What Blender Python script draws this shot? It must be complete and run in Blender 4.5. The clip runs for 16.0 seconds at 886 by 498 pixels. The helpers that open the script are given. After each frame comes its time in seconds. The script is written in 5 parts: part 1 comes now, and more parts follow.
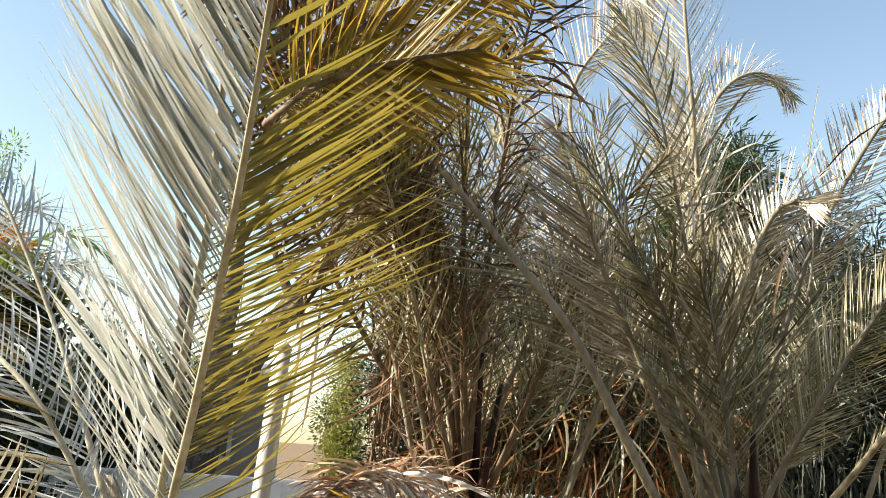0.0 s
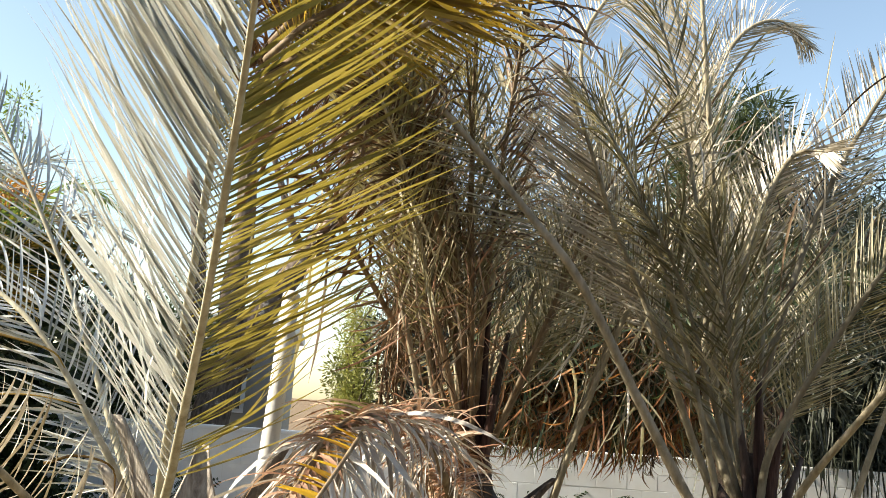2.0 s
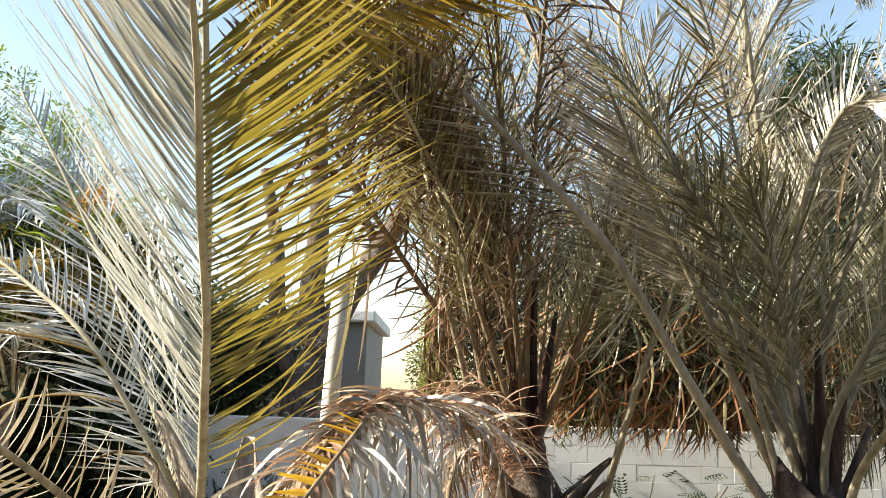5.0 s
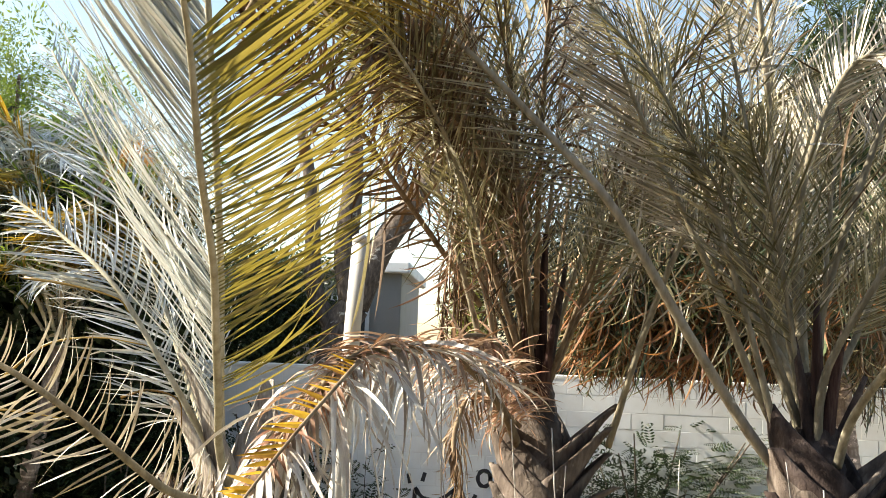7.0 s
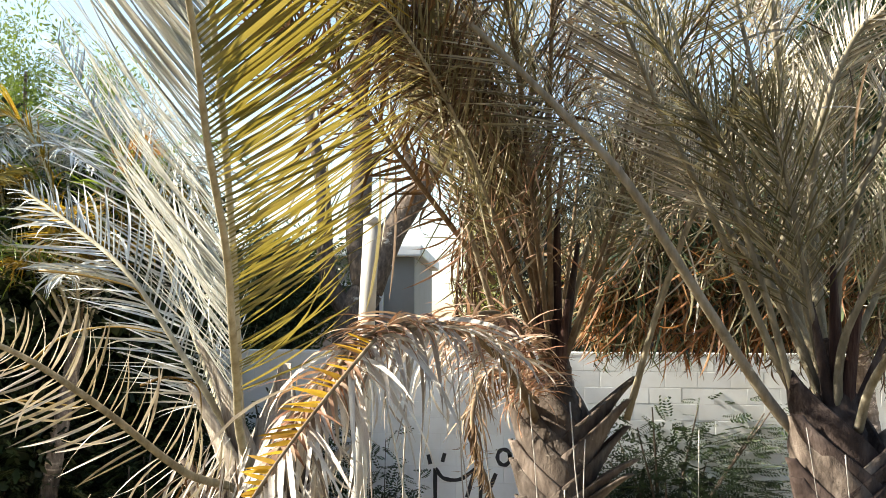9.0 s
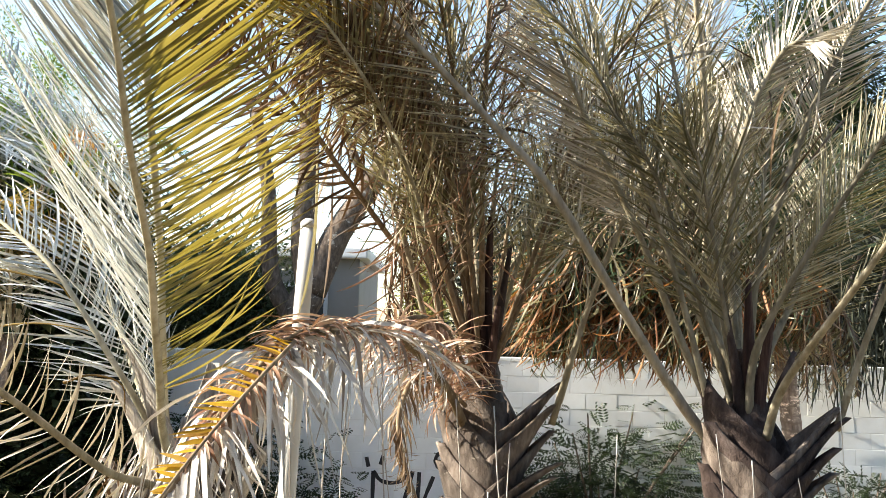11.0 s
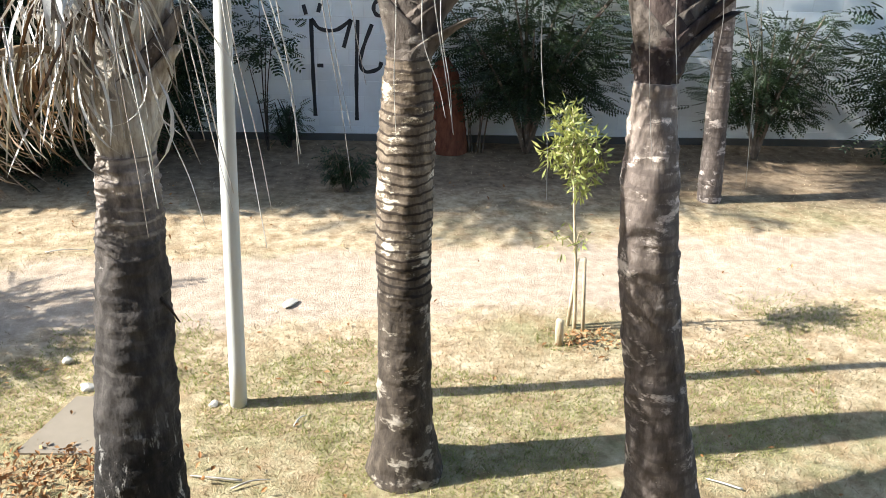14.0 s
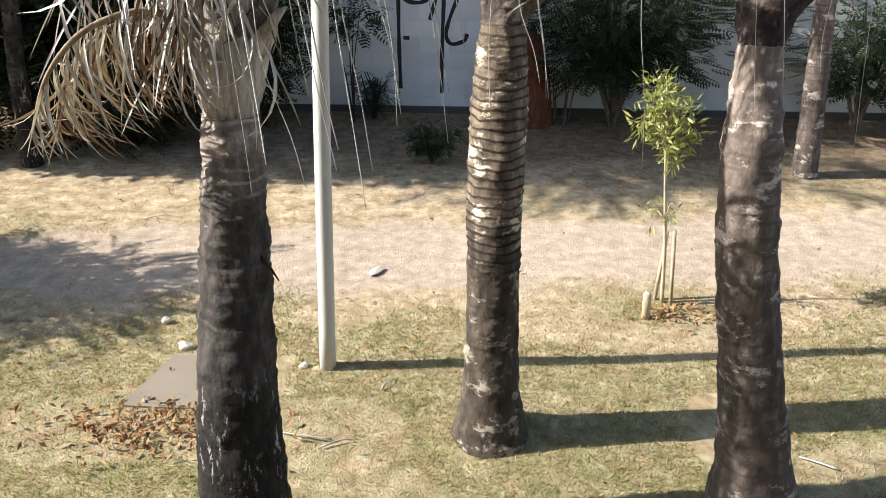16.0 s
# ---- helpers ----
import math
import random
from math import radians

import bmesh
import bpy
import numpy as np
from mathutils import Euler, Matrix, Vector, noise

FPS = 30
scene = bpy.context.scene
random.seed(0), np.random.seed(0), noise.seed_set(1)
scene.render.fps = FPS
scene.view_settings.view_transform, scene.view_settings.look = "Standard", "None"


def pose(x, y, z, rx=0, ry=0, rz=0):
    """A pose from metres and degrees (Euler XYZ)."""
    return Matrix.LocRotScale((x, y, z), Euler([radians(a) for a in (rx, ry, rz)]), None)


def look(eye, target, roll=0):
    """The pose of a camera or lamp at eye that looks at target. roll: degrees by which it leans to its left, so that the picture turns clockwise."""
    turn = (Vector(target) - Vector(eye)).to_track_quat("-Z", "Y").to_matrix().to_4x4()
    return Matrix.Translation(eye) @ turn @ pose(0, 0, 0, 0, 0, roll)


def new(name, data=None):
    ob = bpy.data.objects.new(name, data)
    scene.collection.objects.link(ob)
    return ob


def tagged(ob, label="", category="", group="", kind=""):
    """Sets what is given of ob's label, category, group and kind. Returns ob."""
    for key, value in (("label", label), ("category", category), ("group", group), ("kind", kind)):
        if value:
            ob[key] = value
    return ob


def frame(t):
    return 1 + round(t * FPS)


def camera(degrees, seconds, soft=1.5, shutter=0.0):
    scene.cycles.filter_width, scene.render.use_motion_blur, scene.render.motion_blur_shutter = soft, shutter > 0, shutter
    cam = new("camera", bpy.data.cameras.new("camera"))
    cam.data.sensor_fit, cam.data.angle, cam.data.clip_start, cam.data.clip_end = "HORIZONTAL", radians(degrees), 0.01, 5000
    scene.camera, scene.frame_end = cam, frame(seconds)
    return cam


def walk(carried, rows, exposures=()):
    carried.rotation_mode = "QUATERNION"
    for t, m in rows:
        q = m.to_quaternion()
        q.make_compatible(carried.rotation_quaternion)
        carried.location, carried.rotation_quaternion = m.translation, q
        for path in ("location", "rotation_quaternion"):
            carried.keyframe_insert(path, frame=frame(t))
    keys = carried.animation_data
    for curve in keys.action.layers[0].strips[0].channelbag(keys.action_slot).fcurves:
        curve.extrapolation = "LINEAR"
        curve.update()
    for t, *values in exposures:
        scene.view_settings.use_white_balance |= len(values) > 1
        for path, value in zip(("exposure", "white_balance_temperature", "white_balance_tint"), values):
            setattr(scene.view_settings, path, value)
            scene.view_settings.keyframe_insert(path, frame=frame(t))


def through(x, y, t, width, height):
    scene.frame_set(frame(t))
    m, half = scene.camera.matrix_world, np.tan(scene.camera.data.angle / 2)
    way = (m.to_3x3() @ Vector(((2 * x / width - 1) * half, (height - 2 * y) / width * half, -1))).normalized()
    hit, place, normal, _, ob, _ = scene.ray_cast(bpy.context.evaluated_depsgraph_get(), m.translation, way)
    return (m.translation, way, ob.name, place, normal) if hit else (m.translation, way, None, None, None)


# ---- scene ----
cam = camera(56.5, 16.0, soft=0.75)
PATH = [
    (0, (0.718, 0.463, 3.49), (0.946, 2.392, 3.965), 3.9),
    (0.5, (0.75, 0.463, 3.451), (1.069, 2.378, 3.93), 1.4),
    (1, (0.727, 0.465, 3.45), (0.905, 2.393, 3.949), 4.4),
    (1.5, (0.752, 0.478, 3.44), (0.956, 2.425, 3.844), 4.6),
    (2, (0.747, 0.481, 3.446), (0.954, 2.434, 3.822), 4.3),
    (2.5, (0.745, 0.477, 3.436), (0.929, 2.438, 3.784), 5.3),
    (3, (0.759, 0.48, 3.422), (0.933, 2.446, 3.746), 4.1),
    (3.5, (0.762, 0.495, 3.428), (0.893, 2.464, 3.754), 3.0),
    (4, (0.837, 0.5, 3.428), (0.896, 2.471, 3.757), 2.1),
    (4.2, (0.881, 0.501, 3.445), (0.905, 2.471, 3.786), 1.7),
    (6.3, (1.081, 0.455, 3.448), (1.045, 2.438, 3.707), 2.0),
    (6.5, (1.109, 0.381, 3.437), (1.021, 2.364, 3.676), 1.5),
    (7, (1.113, 0.367, 3.436), (1.011, 2.353, 3.651), 2.3),
    (7.5, (1.12, 0.351, 3.433), (0.997, 2.34, 3.605), 1.2),
    (8, (1.115, 0.37, 3.422), (1.021, 2.362, 3.573), -0.9),
    (8.5, (1.121, 0.357, 3.413), (0.985, 2.345, 3.576), -0.5),
    (9, (1.112, 0.376, 3.418), (0.982, 2.364, 3.591), 0.3),
    (9.2, (1.114, 0.37, 3.417), (1.032, 2.361, 3.586), 0.1),
    (11.3, (1.2, 0.315, 3.423), (1.196, 2.307, 3.607), 1.4),
    (11.5, (1.203, 0.319, 3.39), (1.219, 2.316, 3.502), 0.6),
    (12, (1.233, 0.303, 3.316), (1.333, 2.3, 3.252), 0.6),
    (12.5, (1.261, 0.29, 3.255), (1.425, 2.266, 2.997), 1.6),
    (13, (1.259, 0.266, 3.194), (1.446, 2.211, 2.766), 1.6),
    (13.5, (1.243, 0.233, 3.137), (1.406, 2.125, 2.51), 1.2),
    (14, (1.22, 0.198, 3.082), (1.37, 2.027, 2.287), 2.0),
    (14.5, (1.197, 0.163, 3.037), (1.289, 1.957, 2.157), 1.1),
    (15, (1.158, 0.155, 2.999), (1.13, 1.908, 2.038), 1.3),
    (15.5, (1.16, 0.141, 2.997), (1.168, 1.892, 2.03), 2.6),
    (16, (1.152, 0.163, 3.034), (1.116, 1.974, 2.185), 0.6),
]
walk(cam, [(t, look(eye, target, roll)) for t, eye, target, roll in PATH], [(0, 1.25, 7650, 5), (4, 1.35, 7700, 6), (9, 1.52, 7550, 6), (11.5, 1.74, 7100, 6.5), (12.2, 2.06, 6600, 6), (13.1, 2.03, 6300, 5), (13.5, 1.78, 6300, 4), (14.0, 1.52, 6350, 4), (14.5, 1.42, 6400, 5), (15.5, 1.24, 6550, 6), (16, 1.2, 6550, 6)])

# ---- world and sun ----
SUN_ELEV, SUN_SIDE = radians(34), radians(5)      # the sun stands to -x and a little to -y
to_sun = Vector((-math.cos(SUN_ELEV) * math.cos(SUN_SIDE), -math.cos(SUN_ELEV) * math.sin(SUN_SIDE), math.sin(SUN_ELEV)))
world = bpy.data.worlds.new("sky")
scene.world = world
world.use_nodes = True
wn = world.node_tree
sky = wn.nodes.new("ShaderNodeTexSky")
sky.sky_type, sky.sun_disc = "NISHITA", False
sky.sun_elevation = SUN_ELEV
sky.sun_rotation = math.atan2(to_sun.x, to_sun.y)
sky.dust_density = 0.8
wn.links.new(sky.outputs[0], wn.nodes["Background"].inputs[0])
wn.nodes["Background"].inputs[1].default_value = 0.128
sun = new("sun", bpy.data.lights.new("sun", "SUN"))
sun.data.energy, sun.data.angle, sun.data.color = 5.0, radians(0.53), (1.0, 0.955, 0.9)
sun.matrix_world = look(to_sun * 30, (0, 0, 0))


# ---- materials ----
def material(name):
    m = bpy.data.materials.new(name)
    m.use_nodes = True
    return m, m.node_tree.nodes, m.node_tree.links, m.node_tree.nodes["Principled BSDF"]


def ramp(nodes, stops):
    r = nodes.new("ShaderNodeValToRGB")
    while len(r.color_ramp.elements) < len(stops):
        r.color_ramp.elements.new(0.5)
    for e, (at, col) in zip(r.color_ramp.elements, stops):
        e.position, e.color = at, (*col, 1)
    return r


def noise_tex(nodes, links, scale, detail=4.0, rough=0.55, coord="Object", stretch=None):
    c = nodes.new("ShaderNodeTexCoord")
    n = nodes.new("ShaderNodeTexNoise")
    n.inputs["Scale"].default_value, n.inputs["Detail"].default_value, n.inputs["Roughness"].default_value = scale, detail, rough
    if stretch:
        mp = nodes.new("ShaderNodeMapping")
        mp.inputs["Scale"].default_value = stretch
        links.new(c.outputs[coord], mp.inputs[0])
        links.new(mp.outputs[0], n.inputs["Vector"])
    else:
        links.new(c.outputs[coord], n.inputs["Vector"])
    return n


def mix_rgb(nodes, links, fac, a, b, mode="MIX"):
    x = nodes.new("ShaderNodeMix")
    x.data_type, x.blend_type = "RGBA", mode
    for sock, v in ((x.inputs[0], fac), (x.inputs[6], a), (x.inputs[7], b)):
        if isinstance(v, (int, float)):
            sock.default_value = v
        elif isinstance(v, tuple):
            sock.default_value = (*v, 1)
        else:
            links.new(v, sock)
    return x.outputs[2]


def bump(nodes, links, bsdf, height, strength=0.4, dist=0.01):
    b = nodes.new("ShaderNodeBump")
    b.inputs["Strength"].default_value, b.inputs["Distance"].default_value = strength, dist
    links.new(height, b.inputs["Height"])
    links.new(b.outputs[0], bsdf.inputs["Normal"])


def random_value(nodes, links):
    """A value for each leaf, whether it is an object or an island of a mesh."""
    g, o = nodes.new("ShaderNodeNewGeometry"), nodes.new("ShaderNodeObjectInfo")
    add, fr = nodes.new("ShaderNodeMath"), nodes.new("ShaderNodeMath")
    fr.operation = "FRACT"
    links.new(g.outputs["Random Per Island"], add.inputs[0])
    links.new(o.outputs["Random"], add.inputs[1])
    links.new(add.outputs[0], fr.inputs[0])
    return fr.outputs[0]


def leaf_material(name, stops, rough=0.42, through_col=(0.5, 0.42, 0.06), through=0.35, spec=0.5, patch=None):
    m, n, l, b = material(name)
    col = ramp(n, stops)
    l.new(random_value(n, l), col.inputs[0])
    tex = noise_tex(n, l, 14, 3, 0.6)
    dark = ramp(n, [(0.3, (0.62, 0.6, 0.58)), (0.7, (1.15, 1.12, 1.08))])
    l.new(tex.outputs["Fac"], dark.inputs[0])
    base = mix_rgb(n, l, 1.0, col.outputs[0], dark.outputs[0], "MULTIPLY")
    if patch:
        big = noise_tex(n, l, 2.2, 2, 0.5)
        where = ramp(n, [(0.5, (0, 0, 0)), (0.62, (1, 1, 1))])
        l.new(big.outputs["Fac"], where.inputs[0])
        base = mix_rgb(n, l, where.outputs[0], base, patch)
    l.new(base, b.inputs["Base Color"])
    b.inputs["Roughness"].default_value, b.inputs["Specular IOR Level"].default_value = rough, spec
    fine = noise_tex(n, l, 90, 2, 0.6)
    bump(n, l, b, fine.outputs["Fac"], 0.25, 0.004)
    t = n.new("ShaderNodeBsdfTranslucent")
    l.new(mix_rgb(n, l, 0.55, base, through_col), t.inputs[0])
    s = n.new("ShaderNodeMixShader")
    s.inputs[0].default_value = through
    out = n["Material Output"]
    l.new(b.outputs[0], s.inputs[1])
    l.new(t.outputs[0], s.inputs[2])
    l.new(s.outputs[0], out.inputs[0])
    return m


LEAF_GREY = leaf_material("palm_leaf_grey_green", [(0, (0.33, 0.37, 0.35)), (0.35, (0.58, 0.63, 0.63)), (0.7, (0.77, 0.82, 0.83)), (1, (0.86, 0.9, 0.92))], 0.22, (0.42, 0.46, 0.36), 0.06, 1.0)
LEAF_PALE = leaf_material("palm_leaf_pale_tan", [(0, (0.22, 0.19, 0.145)), (0.35, (0.46, 0.415, 0.335)), (0.7, (0.66, 0.61, 0.53)), (1, (0.8, 0.76, 0.68))], 0.34, (0.45, 0.36, 0.18), 0.18, 0.7)
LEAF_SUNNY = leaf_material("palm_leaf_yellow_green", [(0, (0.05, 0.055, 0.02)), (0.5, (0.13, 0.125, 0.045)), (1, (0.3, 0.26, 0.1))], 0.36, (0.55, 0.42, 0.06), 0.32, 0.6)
LEAF_OLIVE = leaf_material("palm_leaf_olive", [(0, (0.045, 0.04, 0.022)), (0.4, (0.15, 0.135, 0.08)), (0.7, (0.31, 0.285, 0.19)), (1, (0.58, 0.54, 0.42))], 0.38, (0.5, 0.42, 0.15), 0.3, 0.5)
LEAF_GOLD = leaf_material("palm_leaf_golden", [(0, (0.09, 0.055, 0.015)), (0.5, (0.2, 0.14, 0.035)), (1, (0.4, 0.3, 0.1))], 0.42, (0.7, 0.44, 0.03), 0.42)
LEAF_YELLOW = leaf_material("palm_leaf_yellow", [(0, (0.2, 0.1, 0.012)), (0.35, (0.5, 0.3, 0.02)), (1, (0.7, 0.46, 0.045))], 0.5, (0.9, 0.5, 0.02), 0.3)
LEAF_BLEACHED = leaf_material("palm_leaf_bleached", [(0, (0.2, 0.16, 0.14)), (0.3, (0.47, 0.44, 0.42)), (0.65, (0.68, 0.665, 0.65)), (1, (0.82, 0.81, 0.8))], 0.38, (0.55, 0.48, 0.38), 0.12, 0.7)
LEAF_DEAD = leaf_material("palm_leaf_dead", [(0, (0.15, 0.085, 0.055)), (0.4, (0.28, 0.2, 0.14)), (0.8, (0.42, 0.33, 0.25)), (1, (0.56, 0.48, 0.4))], 0.6, (0.5, 0.28, 0.08), 0.22, 0.3)
LEAF_RUST = leaf_material("palm_leaf_rust", [(0, (0.034, 0.02, 0.012)), (0.5, (0.09, 0.056, 0.034)), (1, (0.22, 0.152, 0.1))], 0.55, (0.28, 0.12, 0.02), 0.11, 0.4)
LEAF_ORANGE = leaf_material("palm_leaf_orange_dry", [(0, (0.2, 0.08, 0.015)), (0.5, (0.36, 0.16, 0.025)), (1, (0.5, 0.28, 0.06))], 0.5, (0.7, 0.28, 0.02), 0.25)
LEAF_THATCH = leaf_material("palm_leaf_red_brown", [(0, (0.09, 0.034, 0.014)), (0.5, (0.25, 0.105, 0.042)), (1, (0.5, 0.28, 0.14))], 0.55, (0.6, 0.24, 0.05), 0.25, 0.4)
LEAF_RUSSET = leaf_material("palm_leaf_russet", [(0, (0.2, 0.085, 0.05)), (0.4, (0.42, 0.25, 0.175)), (0.8, (0.6, 0.43, 0.33)), (1, (0.74, 0.61, 0.51))], 0.5, (0.5, 0.28, 0.12), 0.2, 0.4)
LEAF_HAY = leaf_material("palm_leaf_hay", [(0, (0.09, 0.08, 0.035)), (0.4, (0.23, 0.205, 0.1)), (0.8, (0.43, 0.38, 0.22)), (1, (0.62, 0.56, 0.4))], 0.42, (0.4, 0.3, 0.1), 0.2, 0.6)
LITTER = leaf_material("fallen_leaf", [(0, (0.18, 0.08, 0.03)), (0.5, (0.34, 0.17, 0.07)), (1, (0.5, 0.33, 0.18))], 0.7, (0.3, 0.15, 0.04), 0.1, 0.2)
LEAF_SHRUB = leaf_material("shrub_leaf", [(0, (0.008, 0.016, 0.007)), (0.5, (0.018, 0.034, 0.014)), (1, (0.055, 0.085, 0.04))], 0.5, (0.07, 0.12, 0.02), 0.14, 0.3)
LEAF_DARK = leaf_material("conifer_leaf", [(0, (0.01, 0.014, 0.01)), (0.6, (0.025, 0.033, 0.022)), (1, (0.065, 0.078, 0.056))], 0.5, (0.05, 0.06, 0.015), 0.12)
LEAF_LIME = leaf_material("sapling_leaf", [(0, (0.13, 0.16, 0.04)), (0.6, (0.28, 0.31, 0.09)), (1, (0.48, 0.47, 0.2))], 0.45, (0.55, 0.55, 0.12), 0.3)
LEAF_GREEN = leaf_material("tree_leaf", [(0, (0.05, 0.1, 0.02)), (0.5, (0.11, 0.18, 0.04)), (1, (0.2, 0.27, 0.08))], 0.45, (0.3, 0.42, 0.04), 0.4)
LEAF_PINE = leaf_material("pine_needle", [(0, (0.014, 0.028, 0.014)), (0.5, (0.035, 0.058, 0.028)), (1, (0.1, 0.135, 0.07))], 0.5, (0.14, 0.2, 0.04), 0.2, 0.4)
BLADE = leaf_material("dry_grass_blade", [(0, (0.14, 0.095, 0.055)), (0.3, (0.3, 0.225, 0.135)), (0.7, (0.48, 0.38, 0.25)), (1, (0.7, 0.59, 0.43))], 0.6, (0.55, 0.45, 0.24), 0.35, 0.2)
BLADE_GREEN = leaf_material("green_grass_blade", [(0, (0.19, 0.2, 0.075)), (0.5, (0.25, 0.26, 0.1)), (1, (0.43, 0.4, 0.2))], 0.6, (0.45, 0.5, 0.14), 0.45, 0.15)


def bark_material(name, lo, mid, hi, scale=9.0, strength=0.6, patch=(0.5, 0.47, 0.42), patch_from=0.6, ring=0.0, groove=(0.04, 0.03, 0.028), tones=None, cover=0.36, ring_from=None, flecks=None):
    m, n, l, b = material(name)
    streak = noise_tex(n, l, scale, 6, 0.62, stretch=(2.2, 2.2, 0.8) if ring or scale > 7.5 else (6.0, 6.0, 0.6))
    c = ramp(n, [(0.3, lo), (0.52, mid), (0.75, hi)])
    l.new(streak.outputs["Fac"], c.inputs[0])
    spots = noise_tex(n, l, 5.5, 7, 0.7, stretch=(1, 1, 1.6))
    w = ramp(n, [(patch_from, (0, 0, 0)), (patch_from + 0.06, (1, 1, 1))])
    l.new(spots.outputs["Fac"], w.inputs[0])
    skin = mix_rgb(n, l, w.outputs[0], c.outputs[0], patch)
    if ring:        # dark scars between the rings, broken and uneven
        wave = n.new("ShaderNodeTexWave")
        wave.wave_type, wave.bands_direction, wave.wave_profile = "BANDS", "Z", "SIN"
        wave.inputs["Scale"].default_value = 2 * math.pi / (20 * ring)
        wave.inputs["Distortion"].default_value, wave.inputs["Detail"].default_value = 3.2, 5.0
        wave.inputs["Detail Scale"].default_value = 1.3
        tc = n.new("ShaderNodeTexCoord")
        l.new(tc.outputs["Object"], wave.inputs["Vector"])
        line = ramp(n, [(0.05, (0.9, 0.9, 0.9)), (0.3, (0, 0, 0))])
        l.new(wave.outputs["Fac"], line.inputs[0])
        gaps = noise_tex(n, l, 3.0, 5, 0.65)
        spread = ramp(n, [(cover, (0.0, 0.0, 0.0)), (cover + 0.26, (1, 1, 1))])
        l.new(gaps.outputs["Fac"], spread.inputs[0])
        twice = mix_rgb(n, l, 1.0, line.outputs[0], spread.outputs[0], "MULTIPLY")
        if ring_from:       # no scars left on the old foot of the trunk
            low, pos = n.new("ShaderNodeMapRange"), n.new("ShaderNodeSeparateXYZ")
            l.new(tc.outputs["Object"], pos.inputs[0])
            low.inputs["From Min"].default_value, low.inputs["From Max"].default_value = ring_from - 0.1, ring_from + 0.15
            l.new(pos.outputs["Z"], low.inputs["Value"])
            twice = mix_rgb(n, l, 1.0, twice, low.outputs[0], "MULTIPLY")
        skin = mix_rgb(n, l, twice, skin, groove)
    if tones:       # weathering that changes up the trunk, with a ragged border
        tz, sz = n.new("ShaderNodeTexCoord"), n.new("ShaderNodeSeparateXYZ")
        l.new(tz.outputs["Object"], sz.inputs[0])
        rag = noise_tex(n, l, 6.0, 5, 0.7)
        up = n.new("ShaderNodeMath")
        up.operation = "MULTIPLY_ADD"
        up.inputs[1].default_value = 0.5
        l.new(rag.outputs["Fac"], up.inputs[0])
        l.new(sz.outputs["Z"], up.inputs[2])
        third = n.new("ShaderNodeMath")
        third.operation = "DIVIDE"
        third.inputs[1].default_value = 3.0
        l.new(up.outputs[0], third.inputs[0])
        tone = ramp(n, [((z + 0.25) / 3.0, c) for z, c in tones])
        l.new(third.outputs[0], tone.inputs[0])
        skin = mix_rgb(n, l, 1.0, skin, tone.outputs[0], "MULTIPLY")
    if flecks:      # upright cracks and pale flaking on the old foot
        fz, fs, fm = n.new("ShaderNodeTexCoord"), n.new("ShaderNodeSeparateXYZ"), n.new("ShaderNodeMapRange")
        l.new(fz.outputs["Object"], fs.inputs[0])
        fm.inputs["From Min"].default_value, fm.inputs["From Max"].default_value = flecks + 0.3, flecks
        l.new(fs.outputs["Z"], fm.inputs["Value"])
        for size, lo_w, hi_w, tint in ((4.2, 0.57, 0.63, patch), (6.5, 0.54, 0.6, (0.008, 0.007, 0.007))):
            flake = noise_tex(n, l, size, 6, 0.72, stretch=(5.0, 5.0, 1.1))
            fw = ramp(n, [(lo_w, (0, 0, 0)), (hi_w, (1, 1, 1))])
            l.new(flake.outputs["Fac"], fw.inputs[0])
            skin = mix_rgb(n, l, mix_rgb(n, l, 1.0, fw.outputs[0], fm.outputs[0], "MULTIPLY"), skin, tint)
    each = n.new("ShaderNodeObjectInfo")
    vary = ramp(n, [(0, (0.72, 0.71, 0.7)), (1, (1.25, 1.22, 1.2))])
    l.new(each.outputs["Random"], vary.inputs[0])
    skin = mix_rgb(n, l, 1.0 if not ring else 0.0, skin, vary.outputs[0], "MULTIPLY")
    l.new(skin, b.inputs["Base Color"])
    b.inputs["Roughness"].default_value = 0.85
    b.inputs["Specular IOR Level"].default_value = 0.25
    rough = noise_tex(n, l, 38, 6, 0.7, stretch=(1, 1, 0.6) if ring or scale > 7.5 else (2.5, 2.5, 0.12))
    bump(n, l, b, rough.outputs["Fac"], strength, 0.02)
    return m


BARK_GREY = bark_material("ringed_trunk_grey", (0.05, 0.041, 0.037), (0.12, 0.1, 0.09), (0.24, 0.21, 0.19), patch=(0.46, 0.41, 0.38), patch_from=0.56, ring=0.075, groove=(0.085, 0.07, 0.063), cover=0.32, tones=[(0.5, (0.95, 0.91, 0.9)), (0.72, (0.7, 0.67, 0.66)), (1.2, (1.0, 0.95, 0.92)), (2.05, (1.5, 1.42, 1.38)), (2.2, (2.2, 2.1, 2.0))])
BARK_BLACK = bark_material("ringed_trunk_charcoal", (0.026, 0.023, 0.022), (0.065, 0.057, 0.054), (0.15, 0.135, 0.128), patch=(0.36, 0.34, 0.32), patch_from=0.64, ring=0.06, groove=(0.2, 0.185, 0.172), cover=0.48, ring_from=0.75, flecks=0.8, tones=[(0.8, (0.27, 0.26, 0.26)), (1.0, (0.65, 0.63, 0.62)), (1.45, (0.8, 0.77, 0.75)), (1.8, (1.25, 1.18, 1.12)), (2.0, (4.0, 3.75, 3.5))])
